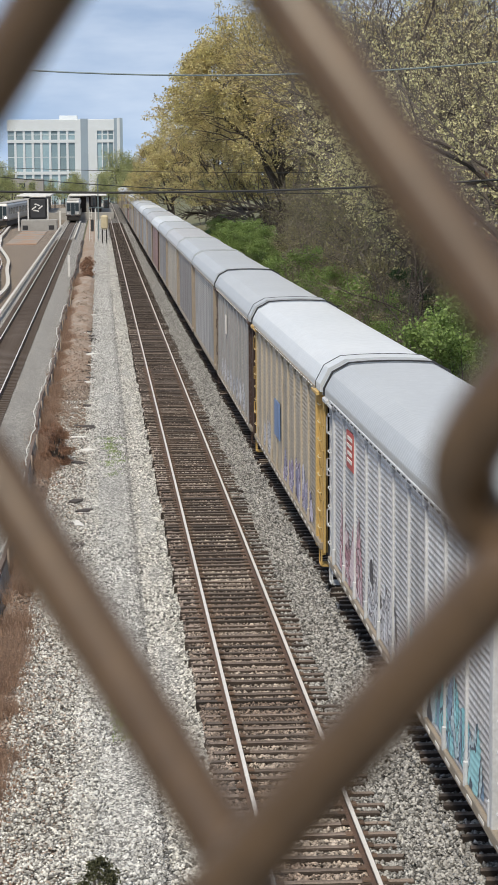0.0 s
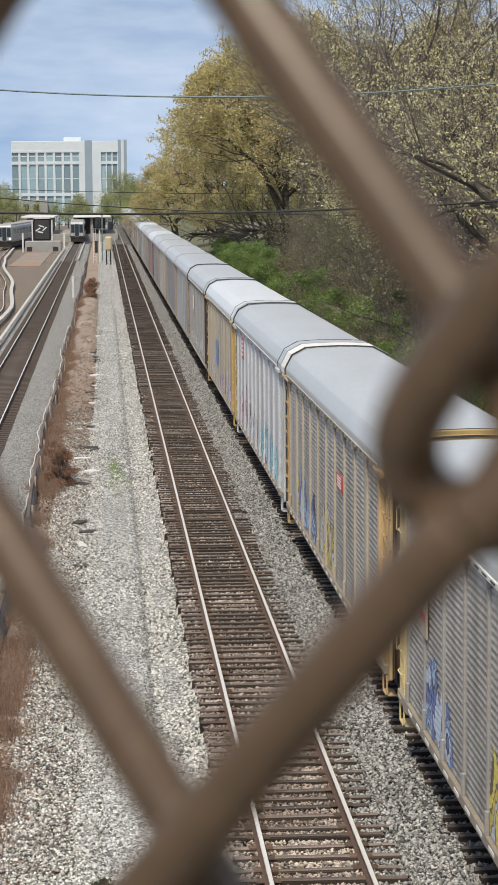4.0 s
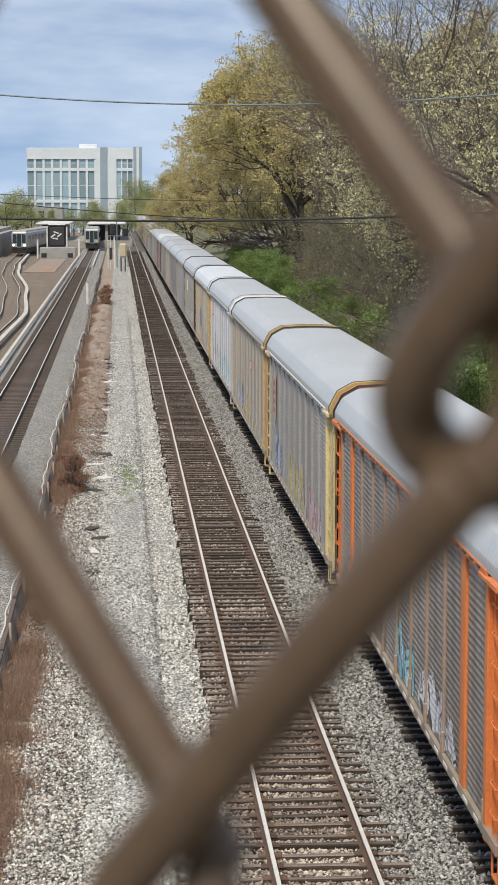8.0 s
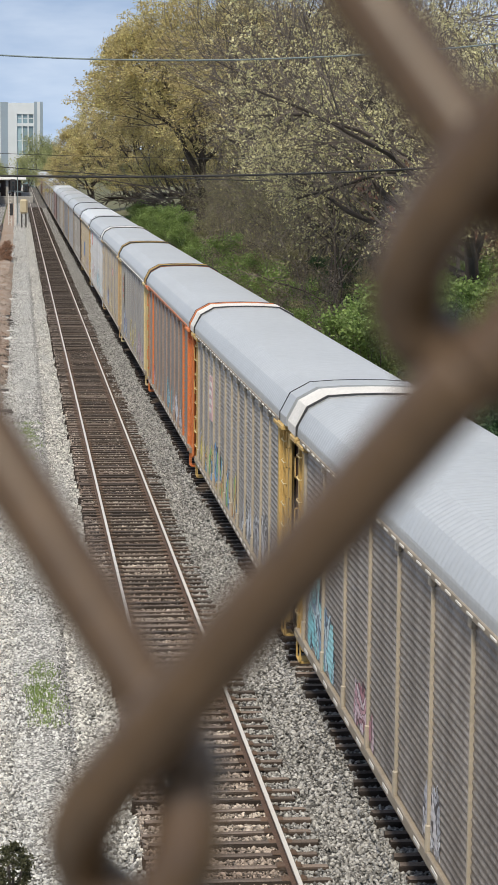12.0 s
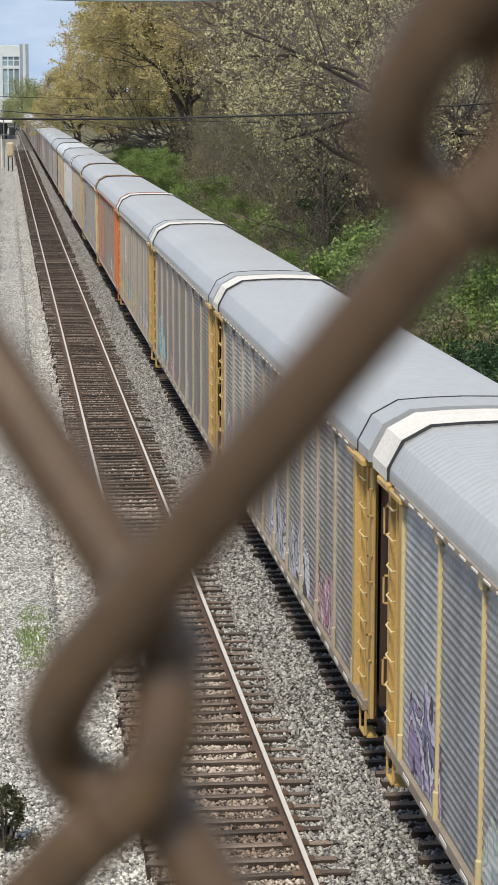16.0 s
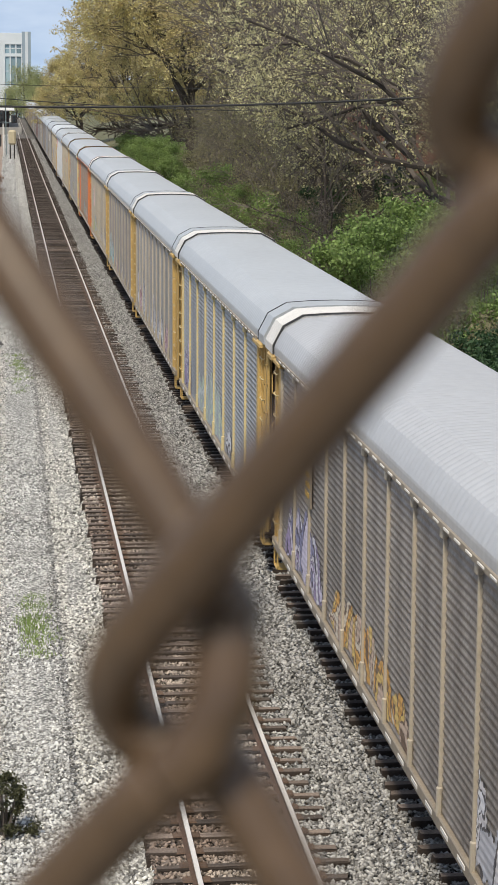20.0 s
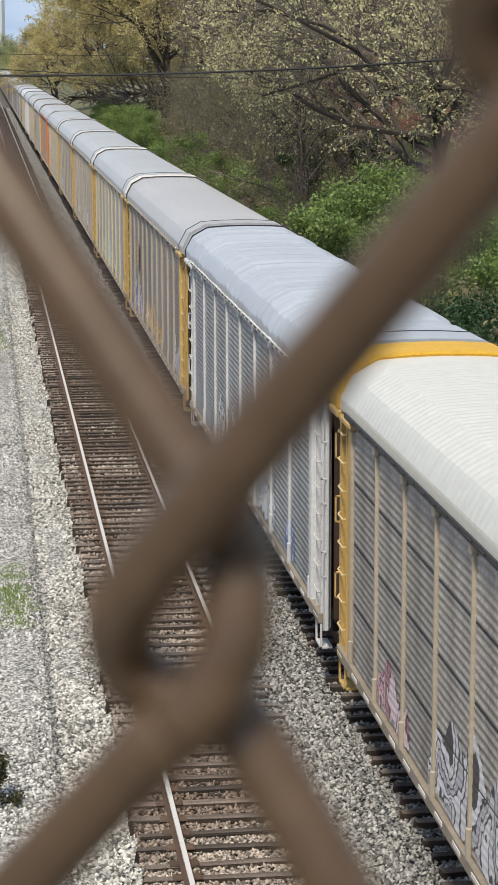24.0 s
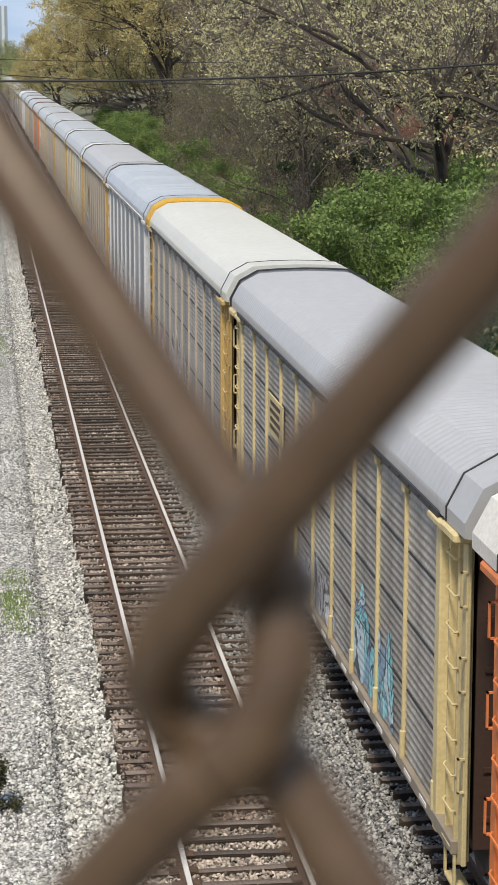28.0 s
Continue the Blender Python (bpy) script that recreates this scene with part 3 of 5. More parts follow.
GM = {
    "white": graffiti_mat("white_spray_paint", [(0.750, 0.750, 0.775), (0.500, 0.500, 0.537), (0.688, 0.663, 0.675)], (0.075, 0.069, 0.075)),
    "cyan": graffiti_mat("cyan_spray_paint", [(0.250, 0.600, 0.650), (0.375, 0.725, 0.775), (0.562, 0.688, 0.725), (0.250, 0.375, 0.525)], (0.062, 0.088, 0.125)),
    "pink": graffiti_mat("pink_spray_paint", [(0.650, 0.375, 0.425), (0.750, 0.625, 0.650), (0.438, 0.213, 0.250), (0.688, 0.525, 0.562)], (0.125, 0.062, 0.075)),
    "purple": graffiti_mat("purple_spray_paint", [(0.350, 0.275, 0.450), (0.650, 0.600, 0.725), (0.250, 0.250, 0.400), (0.750, 0.725, 0.775)], (0.062, 0.050, 0.088)),
    "yellow": graffiti_mat("yellow_spray_paint", [(0.725, 0.600, 0.125), (0.625, 0.475, 0.100), (0.562, 0.587, 0.688)], (0.150, 0.112, 0.062)),
    "blue": graffiti_mat("blue_spray_paint", [(0.188, 0.312, 0.600), (0.525, 0.600, 0.725), (0.150, 0.200, 0.425), (0.375, 0.500, 0.688)], (0.050, 0.050, 0.100)),
    "green": graffiti_mat("pale_green_spray_paint", [(0.525, 0.625, 0.550), (0.575, 0.650, 0.500), (0.450, 0.512, 0.500), (0.625, 0.663, 0.650)], (0.375, 0.413, 0.450), 0.8),
    "multi": graffiti_mat("many_coloured_spray_paint", [(0.175, 0.425, 0.750), (0.312, 0.562, 0.200), (0.750, 0.625, 0.225), (0.688, 0.375, 0.150), (0.725, 0.675, 0.500)], (0.037, 0.037, 0.037)),
    "black": graffiti_mat("black_and_white_spray_paint", [(0.088, 0.088, 0.094), (0.125, 0.125, 0.131), (0.150, 0.138, 0.138), (0.688, 0.688, 0.700)], (0.625, 0.625, 0.637), 1.3),
    "ice": graffiti_mat("ice_blue_spray_paint", [(0.775, 0.800, 0.800), (0.562, 0.650, 0.700), (0.800, 0.800, 0.800)], (0.062, 0.062, 0.075), 1.1),
    "orange": graffiti_mat("orange_spray_paint", [(0.688, 0.375, 0.100), (0.750, 0.525, 0.175), (0.600, 0.450, 0.350), (0.725, 0.625, 0.500)], (0.175, 0.112, 0.075)),
}

RIB = 0.115


def ribbed(y0, y1, z0, z1, x, cells=1, keep=None, out=0.0, fill=0.0):
    """A sheet with lengthwise ribs on the side x < 0 of a car; keep(y) gives its ragged top edge."""
    vs, fs, index = [], [], {}
    prof = []
    z = z0
    while z < z1 - 0.01:
        for dz, dx in ((0.0, 0.0), (0.022, 0.006), (0.040, 0.015), (0.068, 0.016), (0.090, 0.005)):
            if z + dz < z1:
                prof.append((z + dz, dx))
        z += RIB
    prof.append((z1, 0.0))
    w = (y1 - y0) / cells

    def vert(i, j):
        if (i, j) not in index:
            index[(i, j)] = len(vs)
            vs.append((x - prof[j][1] - fill * (0.016 - prof[j][1]) - out, y0 + w * i, prof[j][0]))
        return index[(i, j)]
    for i in range(cells):
        lim = keep(y0 + w * (i + 0.5)) if keep else None
        for j in range(len(prof) - 1):
            if lim is None or lim[0] <= prof[j][0] <= lim[1]:
                fs.append((vert(i, j), vert(i, j + 1), vert(i + 1, j + 1), vert(i + 1, j)))
    return vs, fs


def roof_mesh(y0, y1, wave, step):
    prof = [(-x, z) for x, z in ROOF] + [(x, z) for x, z in ROOF[-2::-1]]
    n = int((y1 - y0) / step)
    vs, fs, k = [], [], len(prof)
    for i in range(n + 1):
        y = y0 + (y1 - y0) * i / n
        if wave == "wavy":
            d = 0.022 * math.sin(y * 8.3) * (1 + 0.5 * math.sin(y * 0.9)) + 0.03 * math.sin(y * 2.1) + 0.008 * (i % 2)
        else:
            d = 0.010 * (i % 2)
        for x, z in prof:
            vs.append((x * (1 - d * 0.15), y, z - d))
    for i in range(n):
        for j in range(k - 1):
            fs.append((i * k + j, i * k + j + 1, (i + 1) * k + j + 1, (i + 1) * k + j))
    return vs, fs


def hoop(y0, y1, grow, inner, y_taper=0.0):
    """A band round the roof's section between two stations."""
    prof = [(-x, z) for x, z in HOOD] + [(x, z) for x, z in HOOD[-2::-1]]
    cz = 4.6
    vs, fs, k = [], [], len(prof)
    rings = [(y0, grow), (y1, grow - y_taper), (y1, inner), (y0, inner)]
    for y, g in rings:
        for x, z in prof:
            s = 1 + g / 1.55
            vs.append((x * s, y, cz + (z - cz) * (1 + g / 1.16)))
    for r in range(4):
        q = (r + 1) % 4
        for j in range(k - 1):
            fs.append((r * k + j, q * k + j, q * k + j + 1, r * k + j + 1))
    return vs, fs


def ragged(y0, y1, z0, h, seed):
    rng = random.Random(seed)
    ph = [rng.uniform(0, 6.28) for _ in range(4)]
    n = max(2.0, (y1 - y0) / 0.55)

    def lim(y):
        u = (y - y0) / (y1 - y0)
        bump = abs(math.sin(u * math.pi * n / 2 + ph[0]))
        t = h * (0.62 + 0.25 * bump + 0.16 * math.sin(u * 7 + ph[1]) + 0.07 * math.sin(u * 31 + ph[2]))
        t *= min(1.0, 0.35 + u * 9, 0.35 + (1 - u) * 9)
        b = z0 + 0.06 * (1 + math.sin(u * 23 + ph[3]))
        return (b, z0 + t)
    return lim


CARS = []


def freight_car(k, panel="grey", posts=None, ends=None, roof="grey", hood=None, label="", wide=False, signs=(), tags=(), seams=False, wave="", ladder=None,
                rail_paint=None, wide_paint=None, sill=None, far_hood=None, bays=10):
    """An enclosed car carrier; its near end is at -y."""
    near = k >= -1
    wide_paint = wide_paint or P_TAN
    posts, ends = posts or P_TAN, ends or P_YELLOW
    hood, ladder = hood or P_WHITE, ladder or ends
    far_hood = RM[roof] if far_hood == "roof" else far_hood or hood
    hood = P_SILVER if hood == P_WHITE else hood
    car = thing("freight_car", (3.63, 0, 0), label, "freight car", "enclosed car-carrier train")
    y0, y1 = -BODY / 2, BODY / 2
    part("core", boxes((-1.44, 1.44, y0 + 1.6, y1 - 1.6, 0.95, 4.85), (-1.23, 1.23, y0 + 0.57, y1 - 0.57, 0.95, 4.85)), M_DARK, car, "dark inner walls and end doors")
    part("side_sill", boxes((-1.535, -1.38, y0 + 0.62, y1 - 0.62, 0.86, 1.04), bevel=0.015), sill or P_SILL, car, "grimy painted side sill")
    part("side_sill", boxes((1.38, 1.535, y0 + 0.62, y1 - 0.62, 0.86, 1.04), bevel=0.015), P_SILL, car)
    part("underframe", boxes((-1.1, 1.1, y0 + 0.4, y1 - 0.4, 0.62, 0.93), (-0.35, 0.35, y0 - 0.25, y1 + 0.25, 0.70, 0.95)), M_DARK, car, "dark steel centre sill and couplers")
    for ty in (y0 + 3.0, y1 - 3.0):
        bm = boxes((-1.12, -0.98, ty - 1.2, ty + 1.2, 0.38, 0.62), (0.98, 1.12, ty - 1.2, ty + 1.2, 0.38, 0.62), (-1.0, 1.0, ty - 0.25, ty + 0.25, 0.4, 0.62), bevel=0.03)
        tr = part("truck", bm, M_DARK, car, "dark cast-steel truck")
        for wy in (ty - 0.9, ty + 0.9):
            bm = bmesh.new()
            for sx in (-0.755, 0.755):
                bmesh.ops.create_cone(bm, cap_ends=True, segments=20, radius1=0.42, radius2=0.42, depth=0.13,
                                      matrix=Matrix.Translation((sx, wy, 0.425)) @ Matrix.Rotation(math.pi / 2, 4, "Y"))
            bmesh.ops.create_cone(bm, cap_ends=True, segments=10, radius1=0.08, radius2=0.08, depth=1.5, matrix=Matrix.Translation((0, wy, 0.425)) @ Matrix.Rotation(math.pi / 2, 4, "Y"))
            part("wheelset", bm, M_RAIL, tr, "steel wheels on an axle")
    # roof
    vs, fs = roof_mesh(y0 + 0.32, y1 - 0.32, wave, 0.11 if near else 1.5)
    part_py("roof", vs, fs, RM[roof], car, "ribbed steel roof with rounded shoulders")
    broad = far_hood in (P_WHITE, P_SILVER, P_GOLD)
    for i, (a, b, h) in enumerate(((y0 + 0.02, y0 + (0.95 if hood == P_SILVER else 0.24), RM[roof] if hood == P_SILVER else hood),
                                   (y1 - (0.95 if broad else 0.26), y1 + (0.14 if broad else -0.02), far_hood))):
        vs, fs = hoop(a, b, 0.03 if i and broad else 0.012, -0.10)
        hd = part_py("roof_hood", vs, fs, h, car, "painted end hood round the roof")
        if near:
            e = b if i == 0 else a
            vs, fs = hoop(e - 0.018, e + 0.018, 0.026, -0.02)
            part_py("seal", vs, fs, P_BLACK if h != P_GOLD else P_GOLD, hd, "black seal strip")
    # side panels, posts and top rails
    run = BODY - 2 * ZONE
    w = run / bays
    ya = y0 + ZONE
    for side in (-1, 1):
        first = None
        if not near:
            if side == -1:
                for b in range(4):
                    vs, fs = ribbed(ya + run * b / 4 + 0.03, ya + run * (b + 1) / 4 - 0.03, 1.04, 4.72, -1.47)
                    part_py("panel", vs, fs, PM[panel], car)
            else:
                part("side_wall", boxes((1.44, 1.5, y0 + 0.6, y1 - 0.6, 1.04, 4.75)), PM[panel], car)
        else:
            for b in range(bays):
                if first is None:
                    vs, fs = ribbed(-w / 2 + 0.02, w / 2 - 0.02, 1.04, 4.72, -1.465)
                    if side == 1:
                        vs = [(-x, y, z) for x, y, z in vs]
                    first = part_py("panel", vs, fs, PM[panel], car)
                    first.location = (0, ya + w * 0.5, 0)
                else:
                    share("panel", first, car, (0, ya + w * (b + 0.5), 0))
        if near:
            post = None
            for b in range(bays + 1):
                big = wide and b in (1, bays - 1)
                hw = 0.20 if big else 0.026
                if post is None or big:
                    bm = boxes((min(side * 1.524, side * 1.46), max(side * 1.524, side * 1.46), -hw, hw, 1.0, 4.72), bevel=0.008)
                    sx = side
                    if not big:
                        box(bm, min(sx * 1.56, sx * 1.47), max(sx * 1.56, sx * 1.47), -0.075, 0.075, 4.56, 4.70, bevel=0.02)
                        box(bm, min(sx * 1.545, sx * 1.47), max(sx * 1.545, sx * 1.47), -0.045, 0.045, 1.0, 1.40, bevel=0.02)
                    o = part("post", bm, wide_paint if big else posts, car)
                    o.location = (0, ya + w * b, 0)
                    if not big:
                        post = o
                else:
                    share("post", post, car, (0, ya + w * b, 0))
        sx0, sx1 = (-1.58, -1.46) if side == -1 else (1.46, 1.58)
        part("top_rail", boxes((sx0, sx1, ya - 0.3, ya + run + 0.3, 4.70, 4.80), bevel=0.012), rail_paint or P_SILL, car, "painted rail under the eave")
    if near:
        # clips along the eave of the side that shows
        n = int(run / 0.62)
        clip = None
        for i in range(n):
            y = ya + 0.3 + i * run / n
            if clip is None:
                clip = part("eave_clip", boxes((-1.595, -1.55, -0.15, 0.15, 4.745, 4.770)), P_WHITE if rail_paint is None else P_BLACK, car)
                clip.location = (0, y, 0)
            else:
                share("eave_clip", clip, car, (0, y, 0))
    if near:
        dash = None
        for i in range(2 * bays):
            y = ya + (i + 0.5) * run / (2 * bays)
            if dash is None:
                dash = part("reflector", boxes((-1.545, -1.53, -0.20, 0.20, 0.93, 0.985)), P_WHITE, car, "pale reflective strip on the sill")
                dash.location = (0, y, 0)
            else:
                share("reflector", dash, car, (0, y, 0))
    if seams:
        for z in (1.96, 2.88, 3.80):
            for b in range(bays):
                part("seam", boxes((-1.483, -1.46, ya + w * b + 0.06, ya + w * (b + 1) - 0.06, z - 0.010, z + 0.010)), P_BLACK, car)
    # end zones: corner post, recess, ladder, end post and top bracket; doors between
    for s, e in ((1, y0), (-1, y1)):
        def reach(p, q):
            return sorted((e + s * p, e + s * q))

        for sx in (-1, 1):
            def deep(p, q):
                return sorted((sx * p, sx * q))

            part("corner_post", boxes((*deep(1.40, 1.525), *reach(1.50, 1.72), 0.80, 4.80), bevel=0.015), ends, car, "painted corner post")
            pl = part("ladder_panel", boxes((*deep(1.34, 1.38), *reach(0.58, 1.52), 0.85, 4.78), (*deep(1.38, 1.42), *reach(1.28, 1.34), 0.85, 4.78)), ends, car, "painted recess behind the ladder")
            part("end_post", boxes((*deep(1.40, 1.46), *reach(0.38, 0.60), 0.80, 4.74), (*deep(1.34, 1.40), *reach(0.52, 0.58), 0.80, 4.74), bevel=0.012), ends, car, "painted end post")
            if near and sx == -1:
                for p in (0.66, 1.12):
                    part("stile", boxes((-1.49, -1.37, *reach(p, p + 0.06), 0.72, 4.66), bevel=0.008), ladder, pl)
                rung = None
                for i in range(9):
                    if rung is None:
                        c, d = reach(0.63, 1.15)
                        vs, fs = tube_data([(-1.49, c, 0.02), (-1.53, c + 0.05, 0), (-1.53, d - 0.05, 0), (-1.49, d, 0.02)], 0.014, 5)
                        rung = part_py("rung", vs, fs, P_PALE if ladder == P_YELLOW else ladder, pl)
                        rung.location = (0, 0, 0.95 + i * 0.43)
                    else:
                        share("rung", rung, pl, (0, 0, 0.95 + i * 0.43))
                for z in (1.7, 2.9, 3.9):
                    c, d = reach(0.36, 0.41)
                    part("grab_iron", boxes((-1.53, -1.45, c, d, z, z + 0.02), (-1.53, -1.45, c, d, z + 0.4, z + 0.42), (-1.53, -1.51, c, d, z, z + 0.42)), ladder, car)
                part("bracket", boxes((-1.63, -1.40, *reach(0.34, 1.08), 4.64, 4.77), (-1.60, -1.40, *reach(1.10, 1.95), 4.61, 4.72), bevel=0.03), ends, car, "painted corner bracket")
                part("step", boxes((-1.50, -1.30, *reach(0.62, 1.14), 0.44, 0.47), (-1.50, -1.47, *reach(0.62, 0.66), 0.44, 0.85), (-1.50, -1.47, *reach(1.10, 1.14), 0.44, 0.85)), ladder, car, "hanging foot step")
        # the gap's shade is in the doors' dark paint
        part("end_door", boxes((-1.30, -0.01, *reach(0.50, 0.56), 0.95, 5.3), (0.01, 1.30, *reach(0.50, 0.56), 0.95, 5.3), bevel=0.01), P_BROWN, car, "brown end door, darkened for the shaded gap between cars")
        rows = [(-1.2, 1.2, *reach(0.47, 0.51), 1.3 + 0.6 * i, 1.36 + 0.6 * i) for i in range(6)]
        part("door_bar", boxes(*rows), P_BROWN, car)
    # signs and spray paint on the side that shows; u runs from the far end to the near end
    for u, z, sw, sh, m, words in signs:
        y = y1 - ZONE - u * run
        part("sign_plate", boxes((-1.535, -1.505, y - sw / 2, y + sw / 2, z - sh / 2, z + sh / 2), bevel=0.005), m, car, words)
        if m in (P_RED, P_PINK, P_GOLD, P_PALE, P_YELLOW, P_TAN, P_SILL):
            mark = {"faded_yellow_paint": P_BLACK, "golden_hood_paint": P_BLACK, "pale_buff_paint": P_BROWN, "tan_paint": P_RED, "grimy_sill_paint": P_GOLD}.get(m.name, P_WHITE)
            for q in range(4):
                zz = z + sh * (0.33 - 0.2 * q)
                part("bar", boxes((-1.545, -1.53, y - sw * (0.36 - 0.05 * (q % 2)), y + sw * (0.30 + 0.05 * (q % 2)), zz - sh * 0.05, zz + sh * 0.05)), mark, car, "faded lettering")
    for i, (u0, u1, h, style) in enumerate(tags):
        a, b = y1 - ZONE - u1 * run, y1 - ZONE - u0 * run
        vs, fs = ribbed(a, b, 1.04, 3.6, -1.465, max(6, int((b - a) / 0.05)), ragged(a, b, 1.04, h, 31 * k + i), 0.004, 0.7)
        part_py("spray_paint", vs, fs, GM[style], car, style + " spray-painted lettering")
    CARS.append((k, car))
    return car


freight_car(13, "brown", P_ORANGE, P_ORANGE, "white", label="grimy car carrier with orange-red end posts, rolling on the track")
freight_car(12, "grey", P_PALE, P_PALE, "lilac", P_WHITE, "grey car carrier with buff posts and teal spray paint", seams=True, far_hood="roof",
            signs=((0.274, 3.45, 1.9, 0.76, P_PALE, "yellow sign with dark marks"),),
            tags=((0.04, 0.14, 1.0, "blue"), (0.18, 0.36, 1.1, "black"), (0.42, 0.62, 0.9, "white"), (0.70, 0.86, 1.5, "cyan")), rail_paint=P_BLACK)
freight_car(11, "grey", P_TAN, P_YELLOW, "cream", P_WHITE, "grey car carrier with a cream roof and tan posts", seams=True, far_hood=P_GOLD,
            tags=((0.28, 0.60, 1.35, "white"), (0.10, 0.22, 0.8, "pink")), rail_paint=P_BLACK)
freight_car(10, "steel", P_LIGHT, P_LIGHT, "silver", P_WHITE, "silver car carrier with white posts and a rippled roof", wave="wavy", far_hood="roof",
            tags=((0.27, 0.455, 1.4, "ice"), (0.56, 0.77, 1.6, "ice"), (0.84, 0.9, 0.9, "blue")), rail_paint=P_WHITE, bays=8)
freight_car(9, "brown", P_TAN, P_YELLOW, "lilac", P_WHITE, "brown-grey car carrier with tan posts and spray paint along its base",
            signs=((0.20, 3.1, 0.7, 0.9, P_SILL, "brown square with orange lettering"),),
            tags=((0.03, 0.28, 1.35, "purple"), (0.32, 0.70, 1.0, "orange"), (0.90, 0.99, 1.2, "white")))
freight_car(8, "blue", P_PALE, P_YELLOW, "grey", P_WHITE, "bluish-grey car carrier with buff posts and pale green spray paint",
            tags=((0.02, 0.14, 1.5, "purple"), (0.25, 0.62, 1.5, "green"), (0.65, 0.72, 0.8, "white")), bays=8)
freight_car(7, "grey", P_TAN, P_YELLOW, "grey", P_WHITE, "grey car carrier with tan posts and tall white spray-painted figures",
            tags=((0.02, 0.09, 1.9, "white"), (0.09, 0.17, 1.2, "pink"), (0.17, 0.27, 1.7, "white"), (0.45, 0.75, 1.4, "white"), (0.78, 0.9, 1.2, "pink")))
freight_car(6, "brown", P_TAN, P_YELLOW, "grey", P_WHITE, "brown-grey car carrier with tan posts and cyan spray paint",
            tags=((0.02, 0.19, 1.6, "cyan"), (0.30, 0.40, 0.9, "pink"), (0.60, 0.66, 1.1, "white")), bays=8)
freight_car(5, "grey", P_TAN, P_YELLOW, "grey", P_WHITE, "grey car carrier with a faded pink sign and bright spray paint",
            signs=((0.22, 3.4, 0.85, 1.2, P_PINK, "faded pink and white sign"),),
            tags=((0.02, 0.10, 1.2, "yellow"), (0.10, 0.40, 1.3, "multi"), (0.42, 0.56, 1.2, "multi"), (0.62, 0.95, 1.25, "black")), bays=12)
freight_car(4, "brown", P_RUSTY, P_ORANGE, "grey", P_ORANGE, "grey car carrier framed in bright orange paint", wide=True, wide_paint=P_ORANGE, rail_paint=P_ORANGE,
            tags=((0.05, 0.16, 1.1, "pink"), (0.48, 0.62, 1.2, "cyan"), (0.64, 0.86, 1.0, "white")))
freight_car(3, "grey", P_GREYPOST, P_PALE, "grey", P_YELLOW, "grey car carrier with yellow ends and a striped shield sign", rail_paint=P_WHITE,
            signs=((0.10, 3.4, 0.7, 1.5, P_TAN, "tan sign with a dark shield and red stripes"),),
            tags=((0.08, 0.24, 1.4, "blue"), (0.40, 0.66, 1.5, "yellow"), (0.72, 0.92, 1.2, "pink")))
freight_car(2, "grey", P_TAN, P_OCHRE, "grey", P_YELLOW, "silver-grey car carrier with broad tan posts", wide=True, rail_paint=P_TAN, far_hood=P_WHITE,
            signs=((0.66, 3.5, 1.2, 0.35, P_RED, "narrow red sign"),),
            tags=((0.08, 0.13, 1.6, "yellow"), (0.13, 0.36, 1.4, "blue"), (0.42, 0.6, 1.5, "yellow")))
freight_car(1, "silver", P_SILVER, P_SILVER, "grey", P_WHITE, "silver car carrier with a red sign and weathered spray paint", rail_paint=P_SILVER, far_hood="roof",
            signs=((0.17, 4.10, 1.2, 0.80, P_RED, "red sign with white letters"),),
            tags=((0.05, 0.26, 1.7, "pink"), (0.30, 0.52, 1.5, "white"), (0.58, 0.97, 1.5, "cyan")))
freight_car(0, "tan", P_TAN, P_YELLOW, "white", P_WHITE, "yellowed car carrier with a bright white roof", far_hood="roof",
            signs=((0.42, 2.6, 1.8, 1.1, P_BLUE, "blue painted sign"),), tags=((0.12, 0.3, 1.2, "white"), (0.50, 0.95, 1.2, "purple")))
freight_car(-1, "grey", P_GREYPOST, P_BROWN, "grey", P_WHITE, "grey car carrier with rusty brown ends", far_hood="roof", signs=((0.3, 3.6, 0.7, 0.8, P_WHITE, "small white sign"),), tags=((0.1, 0.9, 1.1, "white"),))
FAR = [("grey", "grey"), ("brown", "grey"), ("tan", "lilac"), ("brown", "grey"), ("red", "white"), ("brown", "lilac"), ("grey", "grey"), ("brown", "white")]
for i in range(22):
    pn, rf = FAR[i % 8]
    freight_car(-2 - i, pn, {"tan": P_TAN, "red": P_BROWN}.get(pn, P_SILVER), P_BROWN if pn == "red" else P_SILL, rf, P_SILVER, "distant grimy car carrier in the train", far_hood="roof")


# ---- chain-link fence in front of the camera ----
FX, FY, FZ, SKEW = -3.0937, 0.2116, 9.9248, 39.9
RISE, LEAN, WIRE = Vector((0.0365, 0, 0.0570)), Vector((-0.0050, 0, 0.1225)), 0.0034
DEEP = 0.0035  # half the depth of the weave
BASE = 8.66
# the wire's line round a left knuckle, upwards, and round a right one: across, depth, height in millimetres from the knot
LEFT_TURN = [(5.65, 1.0, -11.0), (1.5, 0.95, -9.0), (-2.5, 0.75, -8.2), (-5.4, 0.4, -6.3), (-6.3, 0.0, -3.3), (-5.0, -0.5, 0.3), (-1.5, -0.9, 4.9), (3.87, -1.0, 11.0)]
RIGHT_TURN = [(-2.2, -1.0, -12.3), (1.7, -0.85, -8.8), (5.0, -0.4, -4.6), (6.2, 0.0, 0.0), (5.1, 0.5, 5.4), (1.27, 1.0, 11.0)]


